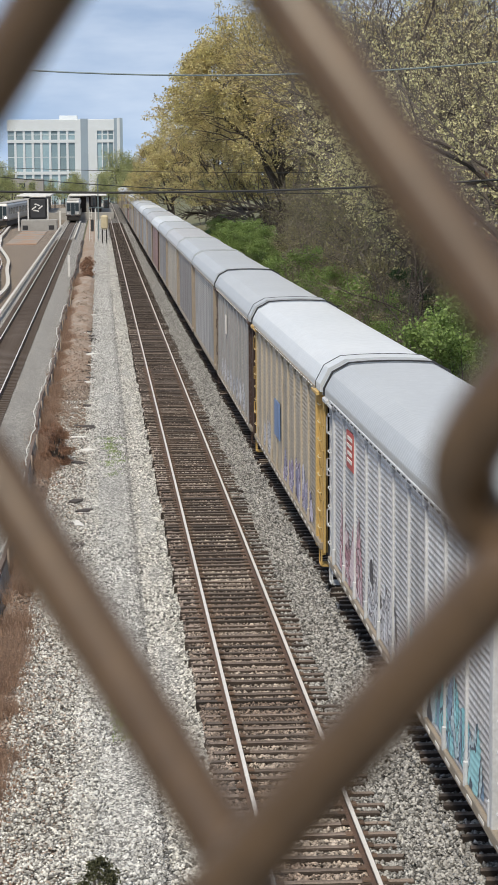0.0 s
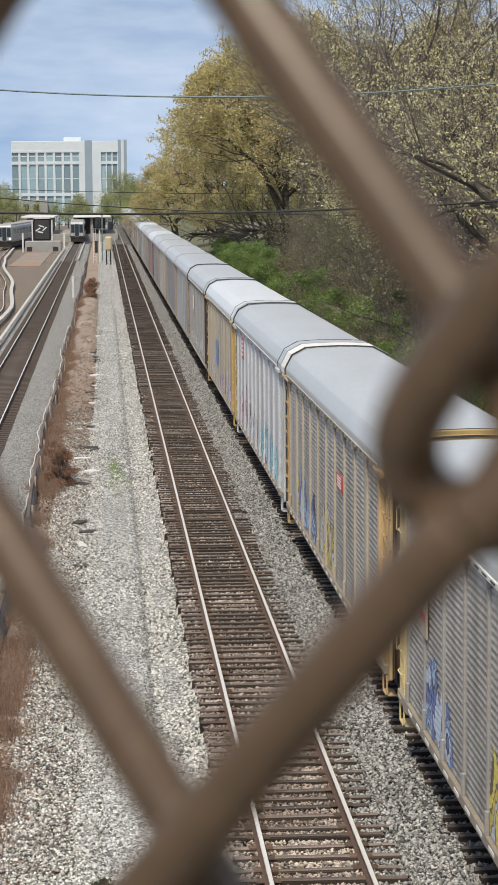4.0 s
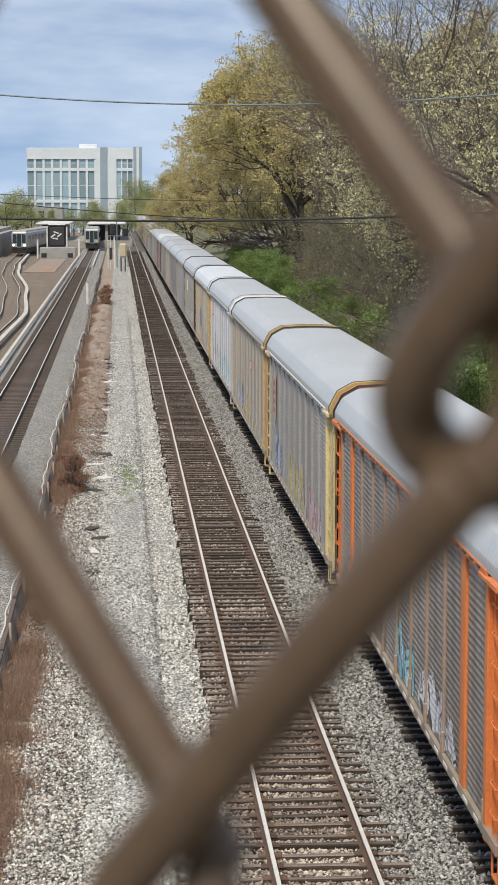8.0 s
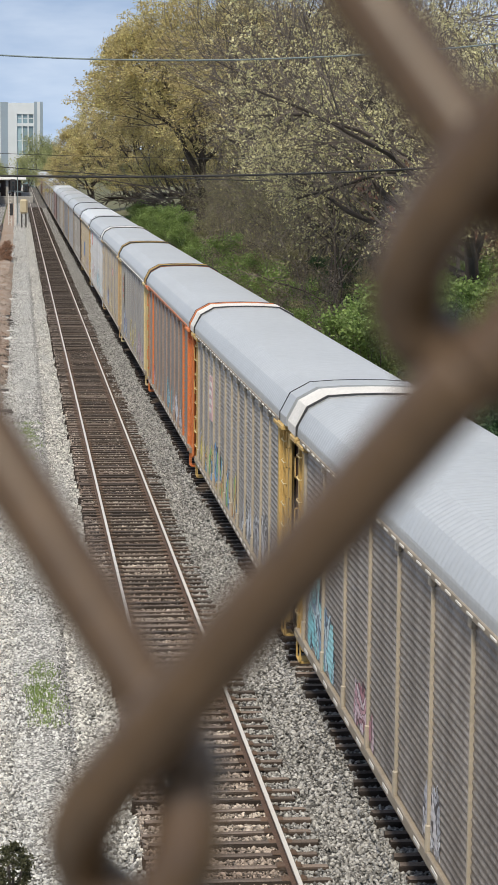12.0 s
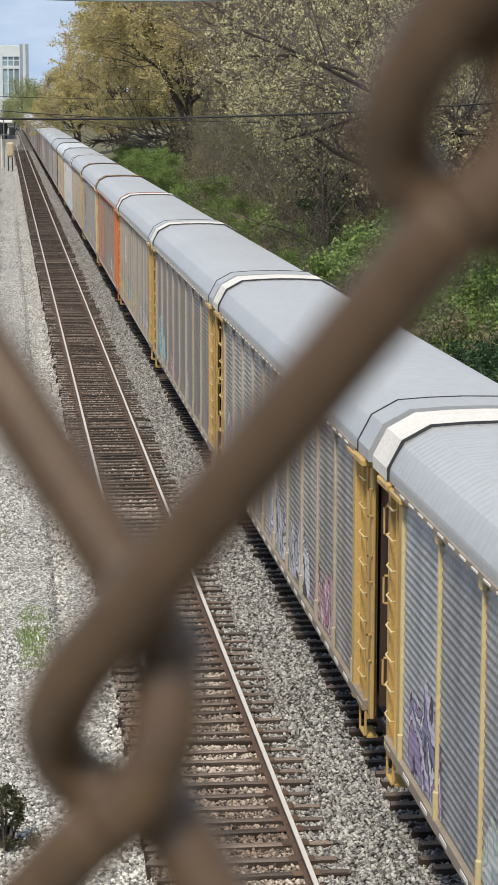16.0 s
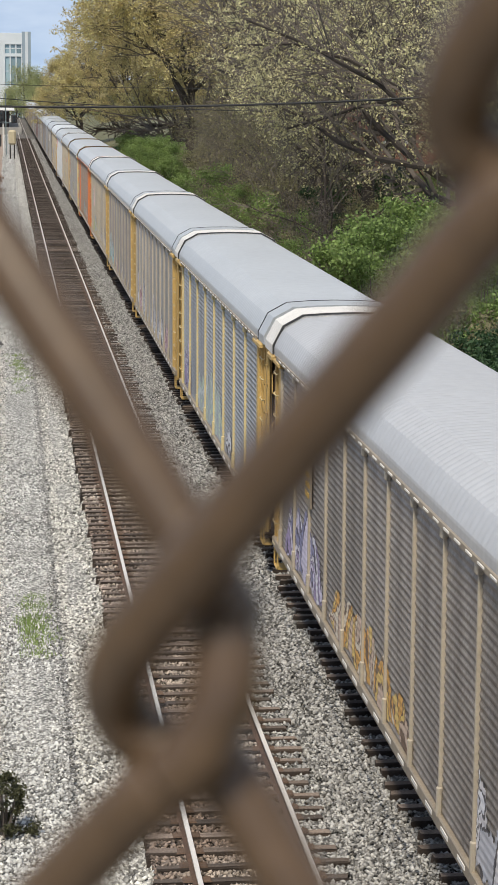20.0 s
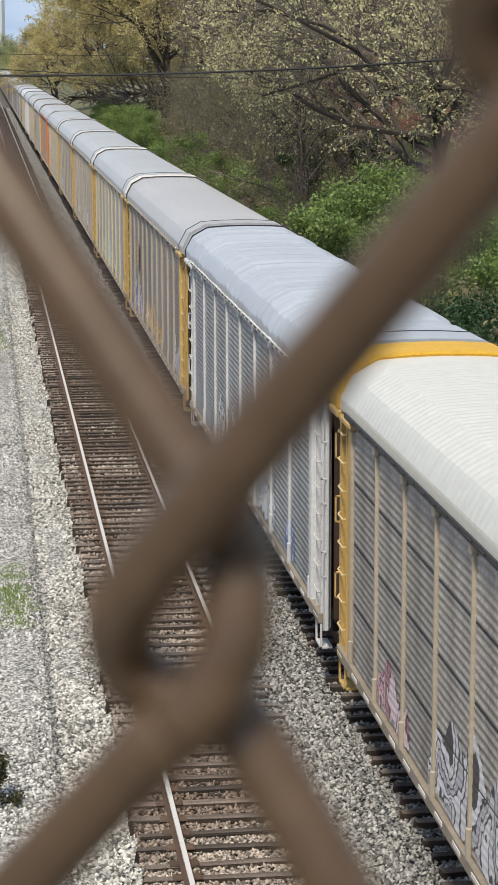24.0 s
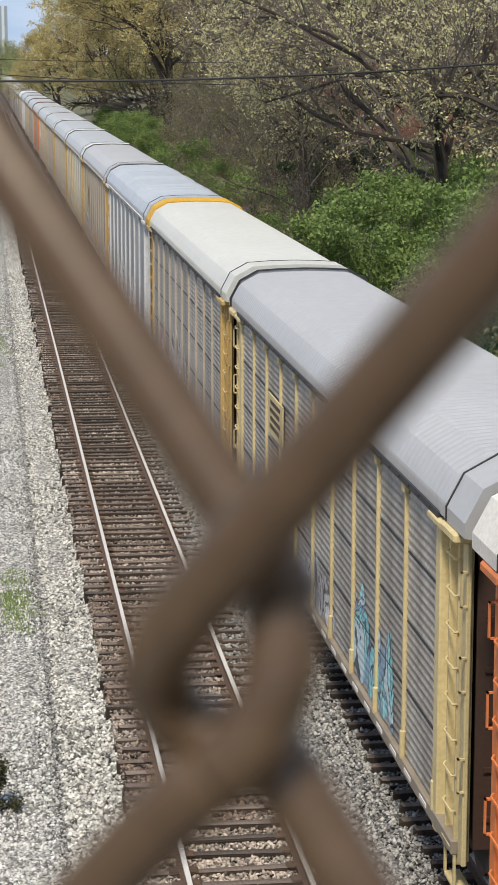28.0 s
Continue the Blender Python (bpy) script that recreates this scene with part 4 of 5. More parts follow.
def glide(ctrl, steps):
    """A smooth line through the points."""
    out = []
    for i in range(1, len(ctrl) - 2):
        a, b, c, d = ctrl[i - 1], ctrl[i], ctrl[i + 1], ctrl[i + 2]
        for j in range(steps):
            t = j / steps
            out.append((b * 2 + (c - a) * t + (a * 2 - b * 5 + c * 4 - d) * t ** 2 + (b * 3 - a - c * 3 + d) * t ** 3) * 0.5)
    return out


def wire_mesh(seed, slack):
    """One zigzag wire of the woven mesh, wound so that neighbours hook into each other; slack bends it off its upper knots."""
    rng = random.Random(seed)
    ctrl = []
    for n in range(-11, 7):
        for turn, base in ((LEFT_TURN, LEAN * n), (RIGHT_TURN, LEAN * n + RISE)):
            j = Vector((rng.uniform(-0.0003, 0.0003), 0, rng.uniform(-0.0003, 0.0003)))
            for i, (x, d, z) in enumerate(turn):
                if turn is RIGHT_TURN and i > 3:
                    x, z = x - slack * (i - 3) * 0.5, z - 0.4 * slack * (i - 3) * 0.5
                elif turn is LEFT_TURN and i < 2 and n > 0:
                    x -= slack * (2 - i) * 0.55
                ctrl.append(base + j + Vector((x * 0.001, d * DEEP, z * 0.001)))
    return tube_data(glide(ctrl, 5), WIRE, 12)


def chain_link_fence():
    f = thing("chain_link_fence", (FX, FY, BASE), "brown-coated chain-link fence on the bridge parapet", "fence")
    f.rotation_euler.z = radians(-SKEW)
    first = {}
    for i in range(-44, 44):
        at = RISE * i - LEAN * round(i * RISE.z / LEAN.z)
        if i % 2 not in first:
            vs, fs = wire_mesh(3 + i % 2, (3.3, 0.0)[i % 2])
            first[i % 2] = o = part_py("wire", vs, fs, M_WIRE, f, smooth=True)
        else:
            o = share("wire", first[i % 2], f)
        o.location = (at.x - 0.003, 0, FZ - BASE + at.z)
    return f


chain_link_fence()


def bridge():
    b = thing("bridge", (FX, FY, 0), "plain concrete road bridge crossing the tracks at a slant", "bridge", kind="structure")
    b.rotation_euler.z = radians(-SKEW)
    part("parapet", boxes((-40, 40, -0.12, 0.20, 8.2, BASE), bevel=0.02), M_CONCRETE, b, "concrete parapet")
    part("deck", boxes((-40, 40, -9, -0.122, 7.4, 8.3), bevel=0.02), M_CONCRETE, b, "concrete deck")
    for sx in (-36, 36):
        part("abutment", boxes((sx - 1.5, sx + 1.5, -9, 0.1, -1.2, 7.4)), M_CONCRETE, b, "concrete support")


bridge()


# ---- trees and brush ----
def leaf_cloud(name, centres, per, spread, size, material, parent, label, seed, flat=0.8):
    """Many small leaves scattered round the given centres."""
    rng = np.random.default_rng(seed)
    c = np.repeat(np.asarray(centres, float), per, axis=0)
    n = len(c)
    p = c + rng.normal(0, 1, (n, 3)) * spread * np.array([1, 1, flat])
    a = rng.normal(0, 1, (n, 3))
    a /= np.linalg.norm(a, axis=1)[:, None]
    b = np.cross(a, rng.normal(0, 1, (n, 3)))
    b /= np.linalg.norm(b, axis=1)[:, None]
    s = size * (0.5 + rng.random((n, 1)))
    v = np.stack([p - a * s, p + b * s * 0.55, p + a * s, p - b * s * 0.55], axis=1).reshape(-1, 3)
    f = np.arange(n * 4).reshape(-1, 4)
    return part_py(name, v, f, material, parent, label)


def outside(q, centre, reach, above, below, power):
    """Whether a point lies beyond the crown's hull."""
    side = math.hypot(q.x, q.y) / reach
    up = (q.z - centre) / (above if q.z > centre else below)
    return side ** power + abs(up) ** power > 1


def limbs(height, spread, seed, levels=4, trunk=0.30, lean=(0, 0), low=0.25, kids=(8, 6, 5, 4), droop=0.05, hull=None, fork=0.82, flare=(0.75, 1.15)):
    """Polylines of a branching tree, from the base upwards; returns tubes and the twig ends."""
    rng = random.Random(seed)
    out, ends = [], []

    def grow(p, d, length, r, level):
        n = 6 if level == 0 else (5 if level == 1 else (4 if level == 2 else 3))
        pts, rad, dirs = [p.copy()], [r], [d.copy()]
        for i in range(n):
            j = 0.10 if level == 0 else 0.26
            d = (d + Vector((rng.uniform(-j, j), rng.uniform(-j, j), rng.uniform(-j, j) + (0.04 if level else 0.02) - droop * (level == 1) * i / n))).normalized()
            q = p + d * (length / n)
            if hull and level and i and outside(q, *hull):
                break
            p = q
            pts.append(p.copy())
            dirs.append(d.copy())
            rad.append(r * (1 - 0.72 * (i + 1) / n))
        out.append((level, pts, rad))
        n = len(pts) - 1
        if level >= levels - 1:
            ends.append(pts[-1])
            ends.append(pts[-2])
            return
        k = kids[level]
        for c in range(k):
            u = (low if level == 0 else 0.22) + (1 - (low if level == 0 else 0.22)) * (c + rng.random()) / k
            s = min(n - 1, int(u * n))
            q = pts[s].lerp(pts[s + 1], u * n - s if s < n else 1)
            ax = dirs[s]
            side = ax.cross(Vector((rng.uniform(-1, 1), rng.uniform(-1, 1), rng.uniform(-1, 1)))).normalized()
            t = rng.uniform(*flare) if level == 0 else rng.uniform(0.5, 0.95)
            nd = (ax * math.cos(t) + side * math.sin(t)).normalized()
            if level == 0:
                nl = spread * rng.uniform(0.75, 1.15) * (1.15 - 0.55 * u if fork > 0.7 else 1.0)
            else:
                nl = length * rng.uniform(0.40, 0.62)
            grow(q, nd, nl, max(0.008, rad[s] * (0.60 if level == 0 else 0.52)), level + 1)
    grow(Vector((0, 0, 0)), Vector((lean[0], lean[1], 1)).normalized(), height * fork, trunk, 0)
    return out, ends


def tree(name, at, height, spread, seed, leaves, label, per=7, leaf=0.11, cloud=0.55, thin=0.0, **kw):
    t = thing(name, at, label, "tree")
    polys, ends = limbs(height, spread, seed, **kw)
    for nm, test, m, sides in (("trunk", lambda l: l == 0, M_BARK, 8), ("branching", lambda l: l == 1, M_BARK, 6), ("twig_growth", lambda l: l > 1, M_TWIG, 3)):
        vs, fs = [], []
        for level, pts, rad in polys:
            if test(level):
                a, b = tube_data(pts, [max(r, 0.012) for r in rad], sides)
                o = len(vs)
                vs += a
                fs += [tuple(o + q for q in f) for f in b]
        q = part_py(nm, vs, fs, m, t, {"trunk": "grey-brown trunk", "branching": "dark spreading limbs", "twig_growth": "fine bare twigs"}[nm])
        if nm != "trunk":
            tagged(q, kind="stuff")
    if leaves:
        kept = [tuple(e) for e in ends if not thin or e.z > 6.0 + thin * max(0.0, e.x)]
        leaf_cloud("crown", kept, per, cloud, leaf, leaves, t, "thin spring foliage", seed)
    return t


T_GOLD = tree("tree", (16.2, 225, 1.0), 29, 17.0, 5, M_LEAF_GOLD, "tall tree with golden spring leaves", per=52, leaf=0.115, cloud=0.34, trunk=0.60, low=0.22, kids=(20, 11, 6, 4), hull=(8.0, 16.2, 22.5, 6.0, 1.35), fork=0.46, flare=(0.2, 1.5), droop=0.16, thin=1.0)
T_BARE = tree("tree", (15.0, 128, 1.8), 25, 9.5, 8, M_LEAF_GOLD, "tall grey tree, nearly bare, with a few buds", per=4, leaf=0.06, kids=(10, 7, 5, 4), trunk=0.36, low=0.35, fork=0.50, flare=(0.3, 1.1))
T_PALE = tree("tree", (14.0, 78, 1.8), 20, 9.5, 13, M_LEAF_PALE, "tree with pale green buds on dark spreading limbs", per=11, leaf=0.062, cloud=0.12, kids=(14, 10, 6, 4), trunk=0.42, low=0.45, droop=0.22, hull=(12.5, 9.6, 8.5, 8.5, 2.0), fork=0.40, flare=(0.3, 1.5))
T_THICKET = tree("tree", (11.5, 96, 1.4), 9, 4.5, 17, M_LEAF_OLIVE, "small bare grey thicket tree on the bank", per=3, leaf=0.07, cloud=0.35, kids=(12, 7, 5, 4), trunk=0.09, low=0.05)


def plant(master, x, y, z, turn, scale, label=""):
    o = copy_thing(master, pose(x, y, z, 0, 0, turn))
    o.scale = (scale, scale, scale)
    if label:
        o["label"] = label
    return o


for x, y, turn, k in ((8.5, 330, 70, 0.55), (13.5, 290, 130, 0.72), (27, 250, 40, 0.95), (22, 320, 250, 0.8), (34, 215, 150, 0.95)):
    plant(T_GOLD, x, y, 1.2, turn, k)
for x, y, turn, k in ((13.8, 112, 140, 0.85), (18.6, 120, 250, 0.95), (21.0, 124, 30, 0.8), (30.0, 125, 310, 0.9), (19.0, 172, 80, 1.0), (17.0, 150, 190, 0.9),
                      (20.5, 142, 20, 0.9), (34, 185, 100, 1.1), (36, 145, 300, 1.0), (22, 152, 70, 1.22), (28, 166, 160, 1.3), (16.5, 166, 250, 1.15), (25, 182, 330, 1.35), (21, 196, 20, 1.3), (15.5, 128, 300, 1.1)):
    plant(T_BARE, x, y, 2.0, turn, k)
for x, y, turn, k in ((19.5, 92, 120, 1.05), (17.0, 68, 230, 0.95), (24.0, 108, 320, 1.1), (15.5, 108, 60, 1.0)):
    plant(T_PALE, x, y, 2.0, turn, k)
rng_t = random.Random(5)
for i in range(22):
    y = 108 + 5.2 * i + rng_t.uniform(-2, 2)
    plant(T_THICKET, rng_t.uniform(10.5, 14.0) + 0.02 * y, y, 1.2, rng_t.uniform(0, 360), rng_t.uniform(0.45, 0.85))
for i in range(22):
    plant(T_THICKET, rng_t.uniform(18, 44), rng_t.uniform(140, 215), 2.0, rng_t.uniform(0, 360), rng_t.uniform(0.9, 1.4))


def bush(name, at, size, seed, leaves, label, count=46, per=70, leaf=0.10):
    b = thing(name, at, label, "bush")
    rng = random.Random(seed)
    cs, vs, fs = [], [], []
    lobes = []
    for i in range(13):
        g, u, r = 2.4 * i + rng.uniform(-0.5, 0.5), ((i * 7) % 13 + 0.5) / 13, math.sqrt(rng.random())
        lobes.append((math.cos(g) * r * size[0] * (1 - 0.4 * u), math.sin(g) * r * size[1] * (1 - 0.4 * u), size[2] * (0.10 + 0.82 * u), rng.uniform(0.20, 0.36)))
    for i in range(count):
        lx, ly, lz, lr = lobes[i % 13]
        d = Vector((rng.gauss(0, 1), rng.gauss(0, 1), rng.gauss(0, 1))).normalized() * (rng.random() ** 0.4)
        c = (lx + d.x * lr * size[0], ly + d.y * lr * size[1], max(0.05, lz + d.z * lr * size[2] * 0.42))
        h = c[2]
        cs.append(c)
        if i % 3 == 0:
            p, f = tube_data([(c[0] * 0.2, c[1] * 0.2, -0.1), (c[0] * 0.6, c[1] * 0.6, h * 0.6), c], [0.03, 0.02, 0.008], 3)
            o = len(vs)
            vs += p
            fs += [tuple(o + q for q in g) for g in f]
    tagged(part_py("stem_growth", vs, fs, M_TWIG, b, "thin brown stems"), kind="stuff")
    leaf_cloud("foliage", cs, per, 0.042 * max(size), leaf, leaves, b, "dense small leaves", seed, 0.75)
    return b


B_GREEN = bush("bush", (8.6, 66, 0.4), (2.2, 3.0, 5.4), 3, M_LEAF_GREEN, "bright green bush on the bank beside the train", 150, 110, 0.060)
B_OLIVE = bush("bush", (8.8, 54, 0.5), (2.0, 3.0, 4.0), 4, M_LEAF_OLIVE, "tangled olive brush on the bank", 110, 60, 0.050)
B_DEEP = bush("bush", (8.8, 36, 0.5), (2.2, 3.0, 4.6), 5, M_LEAF_DEEP, "dark green bush on the shaded bank", 130, 100, 0.060)
B_GREY = bush("bush", (9.6, 84, 0.5), (2.0, 3.0, 5.0), 6, M_LEAF_BUD, "grey-brown leafless brush on the bank", 150, 20, 0.04)
rng_b = random.Random(21)
for i in range(64):
    y = 38 + i * 3.6 + rng_b.uniform(-1.2, 1.2)
    if y < 56:
        src, lo, hi = (B_DEEP, B_DEEP, B_OLIVE)[i % 3], 0.75, 1.1
    elif y < 74:
        src, lo, hi = (B_GREEN, B_OLIVE, B_GREEN, B_DEEP)[i % 4], 0.7, 1.05
    elif y < 128:
        src, lo, hi = (B_GREY, B_OLIVE, B_GREY, B_GREY, B_GREEN)[i % 5], 0.55, 1.0
    else:
        src, lo, hi = (B_GREEN, B_OLIVE, B_GREEN, B_GREY, B_GREEN, B_DEEP)[rng_b.randrange(6)], 0.5, 1.0
    plant(src, rng_b.uniform(8.2, 10.8) + max(0, y - 130) * 0.012, y, rng_b.uniform(-0.5, 0.4), rng_b.uniform(0, 360), rng_b.uniform(lo, hi))
for i in range(16):
    plant((B_OLIVE, B_GREY)[i % 2], rng_b.uniform(11.5, 17), 60 + i * 8, 1.2, rng_b.uniform(0, 360), rng_b.uniform(0.45, 0.7) if i < 7 else rng_b.uniform(0.8, 1.2))

# brush under the tall trees, in front of the brick house
for i in range(22):
    src = (B_GREY, B_OLIVE, B_GREY, B_DEEP, B_GREY, B_GREEN)[i % 6]
    plant(src, rng_b.uniform(13, 27), rng_b.uniform(92, 128), 1.6, rng_b.uniform(0, 360), rng_b.uniform(0.55, 0.95))
for x, y, k in ((11.6, 71, 1.0), (13.2, 65, 1.15), (12.8, 76, 0.9), (14.6, 82, 1.0), (16.0, 74, 1.2), (10.8, 61, 0.9)):
    plant(B_GREEN, x, y, 0.8, rng_b.uniform(0, 360), k)

# ---- left side: low wall, cable, weeds ----
YW = [22 + 1.5 * i for i in range(200)]


def fence_x(y):
    """The low fence's slow wander along its line."""
    return -5.70 + 0.10 * math.sin(y * 0.12) + 0.05 * math.sin(y * 0.31 + 1.0)


M_FABRIC = mat("grey_silt_fabric", (0.22, 0.215, 0.205), 0.3, 0.25, 0.9, second=(0.36, 0.36, 0.35), sharp=0.12)
M_BOARD = mat("dark_brown_weathered_plank", (0.085, 0.058, 0.044), 0.35, 0.6, 0.85, second=(0.16, 0.12, 0.10))
low = thing("low_fence", (0, 0, 0), "low fence of sagging grey fabric under a dark plank rail", "fence", kind="structure")
wall_v, wall_f = [], []
for i, y in enumerate(YW):
    w = fence_x(y)
    wall_v += [(w - 0.02, y, -0.8), (w, y, -0.12), (w + 0.02, y, -0.12), (w + 0.10 + 0.03 * math.sin(y * 2.1), y, -0.8)]
for i in range(len(YW) - 1):
    for j in range(3):
        wall_f.append((i * 4 + j, i * 4 + 4 + j, i * 4 + 5 + j, i * 4 + 1 + j))
part_py("fabric", wall_v, wall_f, M_FABRIC, low, "grey silt fabric")
for i in range(48):
    y0, y1 = 22 + 6.1 * i, 22 + 6.1 * i + 6.0
    x0, x1, dz = fence_x(y0), fence_x(y1), 0.05 * math.sin(i * 2.3)
    vs = [(x + dx - 0.10, y, z) for y, x in ((y0, x0), (y1, x1)) for dx in (0.0, 0.10) for z in (-0.26 + dz, -0.02 - dz)]
    part_py("plank", vs, [(0, 1, 3, 2), (4, 6, 7, 5), (0, 4, 5, 1), (2, 3, 7, 6), (1, 5, 7, 3), (0, 2, 6, 4)], M_BOARD, low)
for i in range(30):
    y = 24 + 6.1 * i
    part("stake", boxes((fence_x(y) + 0.03, fence_x(y) + 0.09, y - 0.03, y + 0.03, -0.8, 0.12 + 0.08 * math.sin(i * 1.7))), M_COVERPOST, low, "pale wooden stake")
pts = [(fence_x(y) - 0.16 + 0.05 * math.sin(y * 0.55) + 0.03 * math.sin(y * 1.7), y, -0.06 + 0.06 * math.sin(y * 0.8)) for y in [22 + 0.75 * i for i in range(190)]]
wp = tube("cable", pts, 0.024, M_WHITE, None, 5)
tagged(wp, "white plastic conduit sagging along the low fence", "cable")


def weeds(name, spots, per, height, spread, material, label, seed, width=0.012):
    """Tufts of dry blades in one mesh."""
    rng = np.random.default_rng(seed)
    c = np.repeat(np.asarray(spots, float), per, axis=0)
    n = len(c)
    base = c + np.column_stack([rng.normal(0, spread, n), rng.normal(0, spread * 1.6, n), np.zeros(n)])
    h = height * (0.4 + 0.8 * rng.random(n))
    lean = rng.normal(0, 0.28, (n, 2)) * h[:, None]
    tip = base + np.column_stack([lean, h])
    wv = np.column_stack([rng.normal(0, 1, n), rng.normal(0, 0.4, n), np.zeros(n)])
    wv = wv / np.linalg.norm(wv, axis=1)[:, None] * width
    v = np.stack([base - wv, base + wv, tip], axis=1).reshape(-1, 3)
    ob = part_py(name, v, np.arange(n * 3).reshape(-1, 3), material)
    return tagged(ob, label, "weeds", kind="stuff")


rw = random.Random(9)
litter = [(rw.uniform(-5.6, -4.75) + 0.5 * rw.random() ** 4, 22 + 75 * rw.random() ** 1.4, -0.40) for _ in range(900)]
tagged(leaf_cloud("leaf_litter", litter, 14, 0.16, 0.028, M_WEED, None, "fallen brown leaves and dry litter along the fence", 19, 0.12), category="leaf litter", kind="stuff")
spots = []
for _ in range(95):
    cx, cy, cn = rw.uniform(-5.55, -5.0), 24 + 190 * rw.random() ** 1.7, rw.randrange(3, 9)
    for _ in range(cn):
        spots.append((cx + rw.gauss(0, 0.14), cy + rw.gauss(0, 0.5), -0.5))
weeds("dry_weeds", spots, 85, 0.46, 0.13, M_WEED, "dry russet weeds along the low fence", 6, 0.006)
tagged(leaf_cloud("weed_heads", [(x, y, z + 0.26) for x, y, z in spots], 45, 0.12, 0.020, M_WEED, None, "fluffy russet seed heads of the weeds", 16), category="weeds", kind="stuff")
weeds("green_weeds", [(-2.72 + rw.gauss(0, 0.16), 40 + rw.gauss(0, 1.5), -0.42) for _ in range(46)] + [(-2.8 + rw.gauss(0, 0.2), 78 + rw.gauss(0, 3), -0.42) for _ in range(30)], 26, 0.09, 0.12, M_LEAF_GREEN, "small green weeds in the gravel", 8, 0.010)
M_DRYBUSH = leaf_mat("dry_brown_bush_leaves", (0.36, 0.21, 0.135), (0.25, 0.15, 0.10))
bush("bush", (-4.72, 75, -0.5), (0.80, 1.6, 1.55), 31, M_DRYBUSH, "dry brown bush by the low fence", 150, 110, 0.022)
bush("bush", (-4.4, 212, -0.5), (1.0, 3.0, 2.0), 32, M_DRYBUSH, "dry brown bush by the signal", 80, 60, 0.06)
bush("sapling", (-3.28, 28.3, -0.45), (0.50, 0.50, 0.95), 33, leaf_mat("olive_evergreen_needles", (0.105, 0.105, 0.05), (0.06, 0.065, 0.032)), "small dark evergreen sapling in the gravel", 40, 80, 0.024)

rd = random.Random(55)
M_SCRAP = mat("dark_weathered_scrap", (0.07, 0.06, 0.055), 0.3, 3.0, 0.85)
for i in range(40):
    w, l, h = rd.uniform(0.10, 0.28), rd.uniform(0.3, 0.9), rd.uniform(0.06, 0.16)
    bm = bmesh.new()
    box(bm, -w, w, -l / 2, l / 2, 0, h, bevel=0.03)
    for v in bm.verts:
        v.co += Vector((rd.uniform(-0.05, 0.05), rd.uniform(-0.08, 0.08), rd.uniform(-0.02, 0.03)))
    q = part("debris", bm, (M_SCRAP, M_SCRAP, M_WHITE)[i % 3])
    q.matrix_basis = pose(-3.75 + rd.uniform(-0.45, 0.15), 56 + 2.9 * i * rd.uniform(0.8, 1.1), -0.50, 0, 0, rd.uniform(0, 180))
    tagged(q, ("dark scrap of wood on the gravel edge", "pale lump of concrete on the gravel edge")[i % 3 == 2], "debris", "scraps along the gravel edge")

# ---- transit tracks, trains and station ----
M_COVER = mat("white_cover_board", (0.62, 0.60, 0.55), 0.12, 0.8, 0.6, second=(0.45, 0.42, 0.37))
tt = thing("transit_track", (0, 0, 0), "transit track with a white-covered power rail", "railway track", kind="structure")
YT = [24, 60, 120, 200, 300, 400, 470]
rail(-9.43, YT, tt, -0.28)
rail(-7.93, YT, tt, -0.28)
part("cover_board", boxes((-10.62, -10.38, 60, 405, -0.20, -0.10), bevel=0.01), M_COVER, tt, "white cover board over the power rail")
part("cover_board", boxes((-7.25, -7.05, 330, 440, -0.20, -0.10), bevel=0.01), M_COVER, tt)
M_BEDBROWN = gravel_mat("brown_oily_ballast", (0.15, 0.115, 0.09), (0.11, 0.085, 0.07), 0.06)
part("track_bed", boxes((-9.36, -8.0, 24, 470, -0.60, -0.50)), M_BEDBROWN, tt, "dark oily ballast between the rails")
M_TTIE = mat("dark_track_slab", (0.075, 0.056, 0.045), 0.35, 1.0, 0.9, second=(0.12, 0.095, 0.08))
for i in range(120):
    y = 60 + i * 0.75
    if i == 0:
        tie0 = part("tie", boxes((-9.95, -7.40, -0.12, 0.12, -0.60, -0.46), bevel=0.01), M_TTIE, tt)
        tie0.location = (0, y, 0)
    else:
        share("tie", tie0, tt, (0, y, 0))
tagged(part("far_ties", boxes(*[(-9.95, -7.40, y - 0.13, y + 0.13, -0.60, -0.46) for y in np.arange(150, 330, 0.9)]), M_TTIE, tt, "far dark ties"), kind="stuff")


def curve_x(y):
    """The curved transit track's offset from its straight course."""
    pts = [(60, -0.2), (120, 0.2), (157, 0.55), (188, 0.85), (234, -1.0), (309, -5.4), (345, -6.8), (400, -7.8), (470, -8.1)]
    if y <= pts[0][0]:
        return pts[0][1]
    for (a, p), (b, q) in zip(pts, pts[1:]):
        if y <= b:
            u = (y - a) / (b - a)
            u = u * u * (3 - 2 * u) * 0.5 + u * 0.5
            return p + (q - p) * u
    return pts[-1][1]


t2 = thing("transit_track", (0, 0, 0), "curving transit track with a white-covered power rail", "railway track", kind="structure")
YC = [100 + 6 * i for i in range(62)]
rail(-14.65, YC, t2, -0.28, curve_x)
rail(-13.15, YC, t2, -0.28, curve_x)
cv, cf = [], []
for y in YC[:51]:
    x = -12.35 + curve_x(y)
    cv += [(x - 0.18, y, -0.26), (x - 0.18, y, -0.10), (x + 0.18, y, -0.10), (x + 0.18, y, -0.26)]
for i in range(50):
    for j in range(3):
        cf.append((i * 4 + j, i * 4 + 4 + j, i * 4 + 5 + j, i * 4 + 1 + j))
part_py("cover_board", cv, cf, M_COVER, t2, "white cover board over the power rail")

